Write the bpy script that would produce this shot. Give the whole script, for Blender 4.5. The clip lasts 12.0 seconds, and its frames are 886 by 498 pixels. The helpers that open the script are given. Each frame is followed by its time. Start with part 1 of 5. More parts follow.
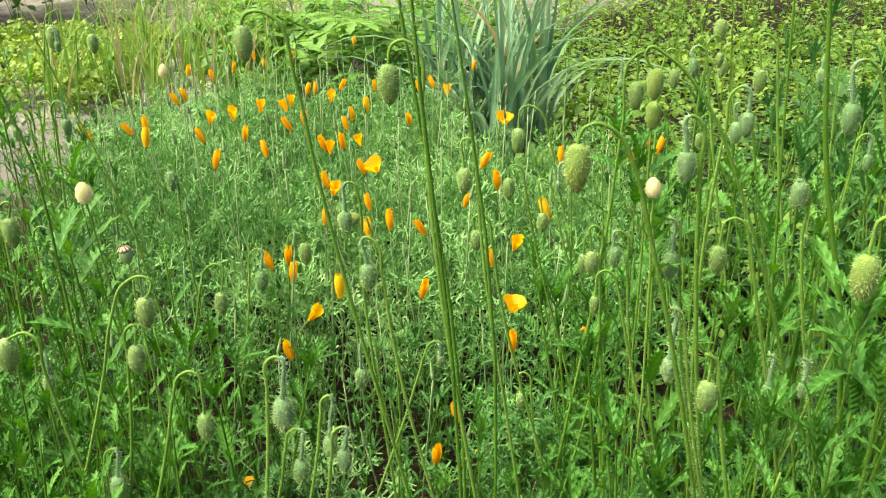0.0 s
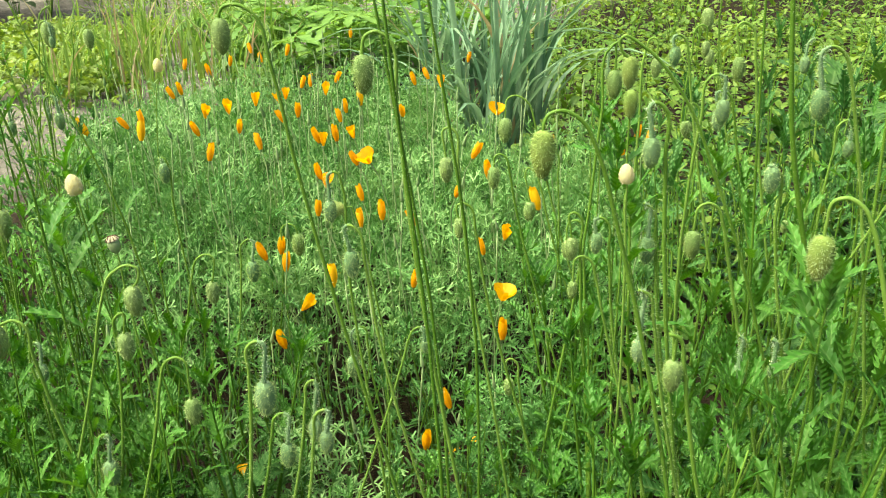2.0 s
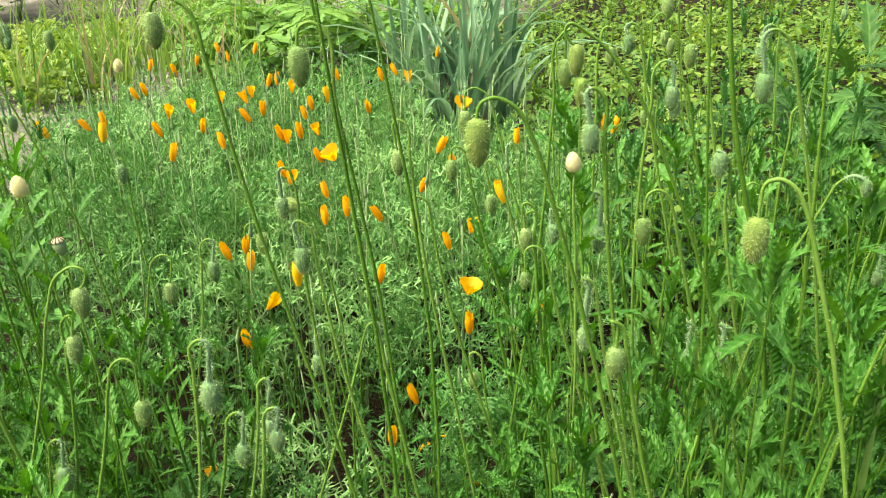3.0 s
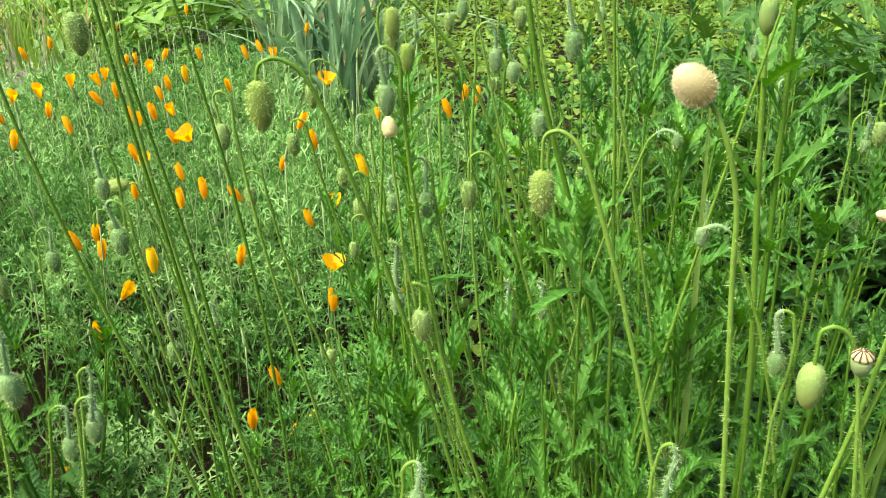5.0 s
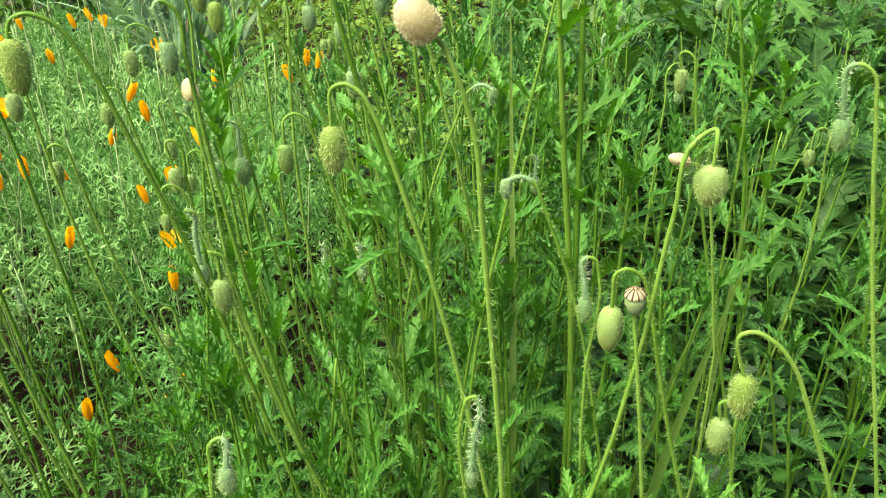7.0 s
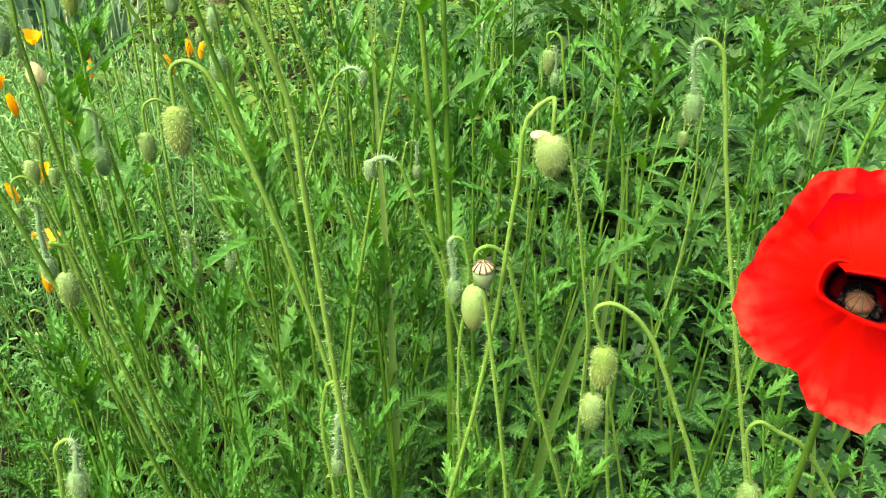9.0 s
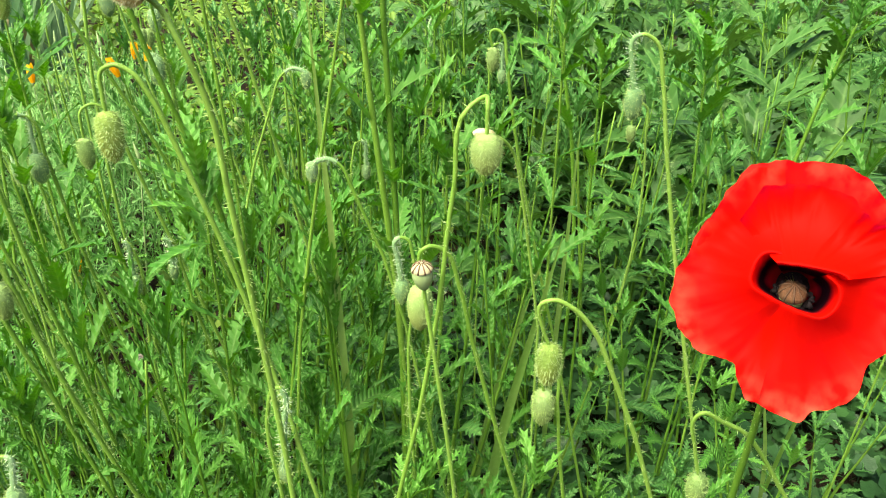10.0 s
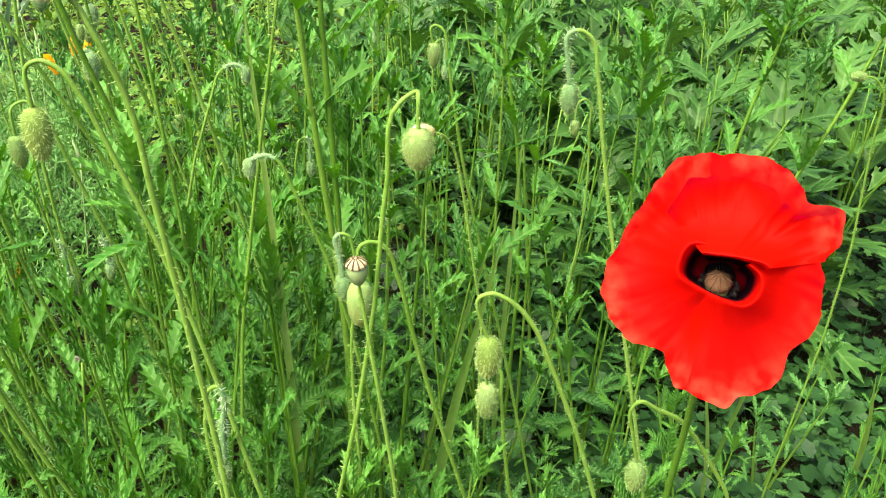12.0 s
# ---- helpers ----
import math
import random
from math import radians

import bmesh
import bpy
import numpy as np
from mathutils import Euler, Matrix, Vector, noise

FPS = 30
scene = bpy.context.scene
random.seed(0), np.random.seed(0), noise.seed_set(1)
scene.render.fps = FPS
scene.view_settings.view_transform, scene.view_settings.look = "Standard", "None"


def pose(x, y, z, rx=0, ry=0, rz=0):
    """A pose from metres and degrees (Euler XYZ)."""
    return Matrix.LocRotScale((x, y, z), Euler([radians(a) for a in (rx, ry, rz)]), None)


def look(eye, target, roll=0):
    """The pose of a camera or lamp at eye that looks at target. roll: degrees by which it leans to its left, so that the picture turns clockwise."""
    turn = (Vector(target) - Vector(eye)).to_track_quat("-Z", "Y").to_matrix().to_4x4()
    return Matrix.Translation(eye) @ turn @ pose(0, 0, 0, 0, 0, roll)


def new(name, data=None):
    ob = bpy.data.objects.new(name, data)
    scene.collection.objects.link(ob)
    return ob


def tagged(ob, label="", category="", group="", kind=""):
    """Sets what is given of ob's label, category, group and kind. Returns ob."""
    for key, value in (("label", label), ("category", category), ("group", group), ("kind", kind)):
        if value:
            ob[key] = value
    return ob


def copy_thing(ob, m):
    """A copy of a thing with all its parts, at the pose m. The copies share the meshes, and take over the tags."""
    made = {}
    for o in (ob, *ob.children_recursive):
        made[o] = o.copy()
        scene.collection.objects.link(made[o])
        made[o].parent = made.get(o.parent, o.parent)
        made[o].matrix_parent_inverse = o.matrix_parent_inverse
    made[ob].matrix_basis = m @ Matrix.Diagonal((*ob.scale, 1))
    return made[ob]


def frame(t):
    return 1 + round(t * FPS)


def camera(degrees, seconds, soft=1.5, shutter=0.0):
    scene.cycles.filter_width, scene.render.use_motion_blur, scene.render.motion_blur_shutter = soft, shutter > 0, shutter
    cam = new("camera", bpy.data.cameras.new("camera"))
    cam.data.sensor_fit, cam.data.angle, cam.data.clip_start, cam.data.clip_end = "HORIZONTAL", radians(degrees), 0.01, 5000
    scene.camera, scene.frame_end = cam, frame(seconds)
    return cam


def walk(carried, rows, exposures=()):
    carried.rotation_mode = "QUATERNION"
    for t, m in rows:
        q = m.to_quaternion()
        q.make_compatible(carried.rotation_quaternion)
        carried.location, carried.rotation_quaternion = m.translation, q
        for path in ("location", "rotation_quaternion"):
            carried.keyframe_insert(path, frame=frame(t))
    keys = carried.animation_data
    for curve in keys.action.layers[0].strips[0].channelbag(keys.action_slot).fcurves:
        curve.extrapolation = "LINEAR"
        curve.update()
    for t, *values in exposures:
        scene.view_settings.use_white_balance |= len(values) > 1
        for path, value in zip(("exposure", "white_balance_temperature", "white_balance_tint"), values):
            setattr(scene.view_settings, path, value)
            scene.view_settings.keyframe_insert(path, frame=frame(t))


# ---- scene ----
cam = camera(57.0, 12.0, soft=1.1)
PATH = [
    (0, (0.034, 0.018, 0.789), (-0.083, 1.855, 0.007), -0.3),
    (0.5, (0.036, 0.013, 0.789), (-0.084, 1.849, 0.004), -0.4),
    (1, (0.038, 0.009, 0.79), (-0.085, 1.842, 0.0), -0.5),
    (1.5, (0.043, 0.005, 0.791), (-0.083, 1.837, -0.003), -0.6),
    (2, (0.054, 0.005, 0.79), (-0.073, 1.834, -0.008), -0.9),
    (2.5, (0.067, 0.007, 0.787), (-0.058, 1.836, -0.014), -1.3),
    (3, (0.08, 0.01, 0.784), (-0.007, 1.838, -0.021), -1.8),
    (3.2, (0.087, 0.008, 0.783), (0.026, 1.838, -0.02), -1.9),
    (4.8, (0.139, 0.013, 0.769), (0.256, 1.823, -0.075), -2.2),
    (5, (0.142, 0.014, 0.77), (0.281, 1.816, -0.086), -1.9),
    (5.5, (0.156, 0.013, 0.767), (0.357, 1.802, -0.105), -1.7),
    (6, (0.168, 0.017, 0.763), (0.448, 1.784, -0.131), -1.5),
    (6.5, (0.178, 0.018, 0.76), (0.524, 1.762, -0.154), -1.4),
    (7, (0.186, 0.017, 0.758), (0.608, 1.737, -0.171), -1.0),
    (7.2, (0.187, 0.014, 0.76), (0.636, 1.725, -0.174), -0.9),
    (8.8, (0.21, 0.013, 0.749), (0.809, 1.674, -0.189), 0.2),
    (9, (0.213, 0.013, 0.747), (0.839, 1.664, -0.193), 0.4),
    (9.5, (0.22, 0.012, 0.746), (0.897, 1.642, -0.194), 0.5),
    (10, (0.223, 0.012, 0.747), (0.934, 1.625, -0.197), 0.3),
    (10.5, (0.225, 0.01, 0.749), (0.967, 1.609, -0.195), 0.5),
    (11, (0.226, 0.009, 0.749), (0.992, 1.596, -0.196), 0.7),
    (11.5, (0.228, 0.008, 0.746), (1.021, 1.58, -0.201), 1.0),
    (12, (0.23, 0.007, 0.747), (1.039, 1.57, -0.203), 1.2),
]
walk(cam, [(t, look(eye, target, roll)) for t, eye, target, roll in PATH], exposures=((0.0, 1.46), (6.0, 1.5), (9.0, 1.66), (9.6, 1.76), (10.8, 1.73), (12.0, 1.72)))

# ---- light ----
SUN_EL, SUN_AZ = 60.0, -105.0          # degrees; azimuth from ahead (+y), to the right
world = bpy.data.worlds.new("sky")
scene.world = world
world.use_nodes = True
wn = world.node_tree.nodes
sky = wn.new("ShaderNodeTexSky")
sky.sky_type, sky.sun_disc = "NISHITA", False
sky.sun_elevation, sky.sun_rotation = radians(SUN_EL), radians(SUN_AZ)
sky.air_density, sky.dust_density, sky.ozone_density = 0.7, 6.0, 0.3
wn["Background"].inputs["Strength"].default_value = 0.122
world.node_tree.links.new(sky.outputs[0], wn["Background"].inputs["Color"])
sun = new("sun", bpy.data.lights.new("sun", "SUN"))
sun.data.energy, sun.data.angle, sun.data.color = 3.9, radians(55), (1.0, 0.94, 0.72)
az, el = radians(SUN_AZ), radians(SUN_EL)
sun.matrix_world = look((0, 0, 5), (-5 * math.sin(az) * math.cos(el), -5 * math.cos(az) * math.cos(el), 5 - 5 * math.sin(el)))

# ---- materials ----
rng = random.Random(11)


def ramp(nodes, stops):
    r = nodes.new("ShaderNodeValToRGB")
    while len(r.color_ramp.elements) < len(stops):
        r.color_ramp.elements.new(0.5)
    for e, (p, c) in zip(r.color_ramp.elements, stops):
        e.position, e.color = p, (*c, 1)
    return r


PALETTE = 0.64                          # depth of all plant colours


def plant_mat(name, dark, mid, light, rough=0.5, through_light=0.24, grain=60.0, bump=0.25, hue_shift=0.485, rib=0.0, tip=None):
    """Leaf, stem and petal surfaces: colour varies from piece to piece and within each, some light passes through."""
    dark, mid, light = ([PALETTE * c for c in q] for q in (dark, mid, light))
    m = bpy.data.materials.new(name)
    m.use_nodes = True
    n, k = m.node_tree.nodes, m.node_tree.links.new
    p = n["Principled BSDF"]
    info, geo, tex = n.new("ShaderNodeObjectInfo"), n.new("ShaderNodeNewGeometry"), n.new("ShaderNodeTexCoord")
    add = n.new("ShaderNodeMath")
    add.operation = "ADD"
    k(info.outputs["Random"], add.inputs[0])
    k(geo.outputs["Random Per Island"], add.inputs[1])
    half = n.new("ShaderNodeMath")
    half.operation = "MULTIPLY"
    half.inputs[1].default_value = 0.36
    k(add.outputs[0], half.inputs[0])
    fine, broad = n.new("ShaderNodeTexNoise"), n.new("ShaderNodeTexNoise")
    fine.inputs["Scale"].default_value, fine.inputs["Detail"].default_value = grain * 4, 3
    broad.inputs["Scale"].default_value, broad.inputs["Detail"].default_value = grain * 0.6, 3
    k(tex.outputs["Object"], fine.inputs["Vector"])
    k(tex.outputs["Object"], broad.inputs["Vector"])
    mixn = n.new("ShaderNodeMath")
    mixn.operation = "MULTIPLY_ADD"
    mixn.inputs[1].default_value = 0.42
    k(broad.outputs[0], mixn.inputs[0])
    k(half.outputs[0], mixn.inputs[2])
    mix2 = n.new("ShaderNodeMath")
    mix2.operation = "MULTIPLY_ADD"
    mix2.inputs[1].default_value = 0.25
    k(fine.outputs[0], mix2.inputs[0])
    k(mixn.outputs[0], mix2.inputs[2])
    r = ramp(n, [(0.28, dark), (0.6, mid), (0.98, light)])
    k(mix2.outputs[0], r.inputs[0])
    shade = r.outputs[0]
    if tip:
        sp, zr, tm = n.new("ShaderNodeSeparateXYZ"), n.new("ShaderNodeMapRange"), n.new("ShaderNodeMix")
        k(tex.outputs["Object"], sp.inputs[0])
        zr.inputs["From Min"].default_value, zr.inputs["From Max"].default_value, zr.inputs["To Max"].default_value = -0.3, -1.0, 0.85
        k(sp.outputs["Z"], zr.inputs["Value"])
        tm.data_type = "RGBA"
        tm.inputs["B"].default_value = (*(PALETTE * c for c in tip), 1)
        k(zr.outputs[0], tm.inputs["Factor"])
        k(shade, tm.inputs["A"])
        shade = tm.outputs["Result"]
    if rib:
        at, mr, mx = n.new("ShaderNodeAttribute"), n.new("ShaderNodeMapRange"), n.new("ShaderNodeMix")
        at.attribute_name = "rib"
        mr.inputs["From Min"].default_value, mr.inputs["From Max"].default_value, mr.inputs["To Max"].default_value = 0.72, 0.95, rib
        k(at.outputs["Fac"], mr.inputs["Value"])
        mx.data_type = "RGBA"
        mx.inputs["B"].default_value = (0.18, 0.30, 0.08, 1)
        k(mr.outputs[0], mx.inputs["Factor"])
        k(shade, mx.inputs["A"])
        shade = mx.outputs["Result"]
        # side veins: a paler line at the middle of each lobe, with the blade swelling between them
        vn, ping, line, vm = n.new("ShaderNodeAttribute"), n.new("ShaderNodeMath"), n.new("ShaderNodeMapRange"), n.new("ShaderNodeMix")
        vn.attribute_name = "vein"
        ping.operation = "PINGPONG"
        ping.inputs[1].default_value = 0.5
        k(vn.outputs["Fac"], ping.inputs[0])
        line.inputs["From Min"].default_value, line.inputs["From Max"].default_value, line.inputs["To Max"].default_value = 0.36, 0.5, rib * 0.7
        k(ping.outputs[0], line.inputs["Value"])
        vm.data_type = "RGBA"
        vm.inputs["B"].default_value = (0.13, 0.26, 0.07, 1)
        k(line.outputs[0], vm.inputs["Factor"])
        k(shade, vm.inputs["A"])
        shade = vm.outputs["Result"]
    k(shade, p.inputs["Base Color"])
    p.inputs["Roughness"].default_value = rough
    p.inputs["Specular IOR Level"].default_value = 0.2
    b = n.new("ShaderNodeBump")
    b.inputs["Strength"].default_value, b.inputs["Distance"].default_value = bump, 0.002
    k(fine.outputs[0], b.inputs["Height"])
    k(b.outputs[0], p.inputs["Normal"])
    if rib:
        b2 = n.new("ShaderNodeBump")
        b2.inputs["Strength"].default_value, b2.inputs["Distance"].default_value = 0.55, 0.004
        b2.invert = True
        k(ping.outputs[0], b2.inputs["Height"])
        k(b2.outputs[0], b.inputs["Normal"])
    if through_light:
        t, mx = n.new("ShaderNodeBsdfTranslucent"), n.new("ShaderNodeMixShader")
        hue = n.new("ShaderNodeHueSaturation")
        hue.inputs["Hue"].default_value, hue.inputs["Saturation"].default_value, hue.inputs["Value"].default_value = hue_shift, 1.1, 1.5 if hue_shift < 0.5 else 1.05
        k(r.outputs[0], hue.inputs["Color"])
        k(hue.outputs[0], t.inputs["Color"])
        mx.inputs[0].default_value = through_light
        k(p.outputs[0], mx.inputs[1])
        k(t.outputs[0], mx.inputs[2])
        k(mx.outputs[0], n["Material Output"].inputs["Surface"])
    return m


M_POPPY = plant_mat("poppy_leaf", (0.029, 0.128, 0.011), (0.062, 0.23, 0.022), (0.125, 0.345, 0.041), 0.5, 0.25, rib=0.45)
M_OLD_SHADED_LEAF = plant_mat("older_shaded_leaf", (0.024, 0.115, 0.018), (0.053, 0.195, 0.034), (0.108, 0.295, 0.062), 0.5, 0.22, rib=0.45)
M_STEM = plant_mat("poppy_stem", (0.058, 0.18, 0.011), (0.11, 0.27, 0.022), (0.20, 0.385, 0.045), 0.45, 0.2)
M_STALK = plant_mat("bud_stalk", (0.10, 0.26, 0.022), (0.18, 0.37, 0.042), (0.29, 0.50, 0.085), 0.45, 0.2)
M_BUD = plant_mat("poppy_bud", (0.16, 0.31, 0.07), (0.245, 0.41, 0.11), (0.35, 0.51, 0.17), 0.6, 0.15, 9.0, 0.6, tip=(0.31, 0.42, 0.08))
M_BUDY = plant_mat("ripe_bud", (0.17, 0.32, 0.045), (0.27, 0.43, 0.075), (0.39, 0.53, 0.13), 0.6, 0.18, 9.0, 0.6, tip=(0.46, 0.52, 0.10))
M_BUDG = plant_mat("young_bud", (0.135, 0.30, 0.10), (0.21, 0.395, 0.15), (0.30, 0.49, 0.22), 0.6, 0.15, 9.0, 0.6)
M_ROUND = plant_mat("round_bud", (0.20, 0.36, 0.075), (0.29, 0.46, 0.12), (0.41, 0.57, 0.19), 0.65, 0.15, 9.0, 0.5, tip=(0.44, 0.50, 0.11))
M_PALE = plant_mat("pale_bud", (0.78, 0.74, 0.26), (0.95, 0.91, 0.42), (1.1, 1.08, 0.66), 0.7, 0.2, 9.0, 0.5)
M_PEACH = plant_mat("peach_bud", (0.50, 0.44, 0.14), (0.64, 0.57, 0.22), (0.78, 0.71, 0.34), 0.75, 0.25, 9.0, 0.6, tip=(1.05, 0.96, 0.62))
M_FUZZ = plant_mat("pale_fuzz", (0.85, 0.80, 0.45), (1.0, 0.95, 0.58), (1.15, 1.1, 0.76), 0.5, 0.35)
M_SILVER = plant_mat("silver_hair", (0.60, 0.82, 0.46), (0.74, 0.96, 0.60), (0.92, 1.1, 0.80), 0.4, 0.4)
M_HAIR = plant_mat("bristle", (0.38, 0.58, 0.15), (0.48, 0.69, 0.22), (0.62, 0.82, 0.34), 0.45, 0.4)
M_CAL = plant_mat("california_leaf", (0.040, 0.155, 0.028), (0.125, 0.335, 0.073), (0.345, 0.60, 0.20), 0.6, 0.24)
M_CALSTEM = plant_mat("california_stem", (0.16, 0.29, 0.09), (0.26, 0.41, 0.15), (0.40, 0.54, 0.24), 0.55, 0.2)
M_ORANGE = plant_mat("orange_petal", (1.10, 0.47, 0.002), (1.20, 0.60, 0.003), (1.26, 0.72, 0.004), 0.5, 0.5, 3.0, 0.1, 0.51)
M_YELLOW = plant_mat("yellow_petal", (1.12, 0.58, 0.004), (1.2, 0.72, 0.008), (1.26, 0.86, 0.015), 0.5, 0.35, 3.0, 0.1, 0.51)
M_RED = plant_mat("red_petal", (0.56, 0.002, 0.0003), (0.66, 0.003, 0.0004), (0.74, 0.005, 0.0006), 0.55, 0.3, 25.0, 0.2)
M_RED.node_tree.nodes["Principled BSDF"].inputs["Specular IOR Level"].default_value = 0.03


def blotch(m, dark, r0, r1):
    """A dark blotch at the petal's foot, round the flower's middle."""
    n, k = m.node_tree.nodes, m.node_tree.links.new
    p, tex, ln = n["Principled BSDF"], n.new("ShaderNodeTexCoord"), n.new("ShaderNodeVectorMath")
    ln.operation = "LENGTH"
    k(tex.outputs["Object"], ln.inputs[0])
    mr, mx = n.new("ShaderNodeMapRange"), n.new("ShaderNodeMix")
    mr.inputs["From Min"].default_value, mr.inputs["From Max"].default_value = r0, r1
    k(ln.outputs["Value"], mr.inputs["Value"])
    mx.data_type = "RGBA"
    mx.inputs["A"].default_value = (*dark, 1)
    old = p.inputs["Base Color"].links[0].from_socket
    k(mr.outputs[0], mx.inputs["Factor"])
    # paler flecks painted towards the rim stand in for sky sheen on curled edges
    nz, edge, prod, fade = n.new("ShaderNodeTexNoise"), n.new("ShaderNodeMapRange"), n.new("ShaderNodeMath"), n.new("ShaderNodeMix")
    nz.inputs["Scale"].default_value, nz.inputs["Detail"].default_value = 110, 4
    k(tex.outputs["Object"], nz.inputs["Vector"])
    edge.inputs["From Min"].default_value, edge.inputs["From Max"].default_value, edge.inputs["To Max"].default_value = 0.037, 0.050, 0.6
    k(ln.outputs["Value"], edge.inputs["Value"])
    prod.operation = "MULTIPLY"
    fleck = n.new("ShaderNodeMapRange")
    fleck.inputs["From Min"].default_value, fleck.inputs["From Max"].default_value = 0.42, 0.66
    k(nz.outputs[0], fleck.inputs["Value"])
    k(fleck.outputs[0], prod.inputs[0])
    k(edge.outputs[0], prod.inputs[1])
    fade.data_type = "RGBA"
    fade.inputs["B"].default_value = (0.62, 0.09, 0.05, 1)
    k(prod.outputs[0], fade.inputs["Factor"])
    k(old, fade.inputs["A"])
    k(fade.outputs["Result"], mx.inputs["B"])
    k(mx.outputs["Result"], p.inputs["Base Color"])
    hue = next(q for q in n if q.type == "HUE_SAT")
    k(mx.outputs["Result"], hue.inputs["Color"])


# reaches past the true blotch, so the shaded cup walls are painted dark too
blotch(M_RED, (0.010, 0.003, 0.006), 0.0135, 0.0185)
M_RED.node_tree.nodes["Principled BSDF"].inputs["Sheen Weight"].default_value = 0.0
M_DARK = plant_mat("anther", (0.006, 0.004, 0.006), (0.012, 0.008, 0.01), (0.03, 0.02, 0.02), 0.7, 0.0, 300.0, 0.5)
M_CAPS = plant_mat("capsule", (0.24, 0.40, 0.11), (0.34, 0.50, 0.17), (0.46, 0.60, 0.27), 0.5, 0.2)
M_CROWN = plant_mat("capsule_crown", (0.44, 0.40, 0.20), (0.60, 0.56, 0.31), (0.74, 0.70, 0.44), 0.8, 0.0, 200.0, 0.4)
M_STIGMA = plant_mat("stigma", (0.055, 0.024, 0.010), (0.10, 0.045, 0.018), (0.16, 0.078, 0.034), 0.8, 0.0, 200.0, 0.4)
M_RIDGE = plant_mat("crown_ridge", (0.06, 0.035, 0.020), (0.11, 0.065, 0.035), (0.17, 0.10, 0.055), 0.85, 0.0)
M_LEEK = plant_mat("leek_leaf", (0.085, 0.21, 0.10), (0.165, 0.335, 0.165), (0.34, 0.54, 0.29), 0.36, 0.25, 20.0)
M_GRASS = plant_mat("grass_blade", (0.102, 0.228, 0.036), (0.180, 0.360, 0.060), (0.360, 0.528, 0.132), 0.45, 0.35)
M_STRAW = plant_mat("dry_blade", (0.28, 0.24, 0.10), (0.38, 0.34, 0.15), (0.50, 0.46, 0.24), 0.6, 0.3)
M_LIME = plant_mat("lettuce_leaf", (0.095, 0.190, 0.021), (0.190, 0.328, 0.040), (0.333, 0.476, 0.095), 0.45, 0.3, 30.0)
M_GERAN = plant_mat("palmate_leaf", (0.081, 0.218, 0.032), (0.161, 0.356, 0.057), (0.299, 0.517, 0.098), 0.5, 0.35, 30.0)
M_WEED = plant_mat("weed_leaf", (0.057, 0.161, 0.021), (0.127, 0.265, 0.034), (0.276, 0.425, 0.069), 0.5, 0.3, 40.0)
M_MARI = plant_mat("broad_herb_leaf", (0.022, 0.08, 0.012), (0.045, 0.14, 0.021), (0.085, 0.21, 0.036), 0.45, 0.22, 40.0, rib=0.35)
M_IVY = plant_mat("ground_cover_leaf", (0.012, 0.045, 0.011), (0.022, 0.075, 0.018), (0.042, 0.12, 0.028), 0.45, 0.15, 60.0)
M_SHRUB = plant_mat("shrub_leaf", (0.012, 0.03, 0.01), (0.025, 0.055, 0.018), (0.05, 0.09, 0.03), 0.5, 0.15)
M_DRY = plant_mat("dead_leaf", (0.16, 0.09, 0.04), (0.28, 0.17, 0.08), (0.42, 0.30, 0.16), 0.8, 0.1)


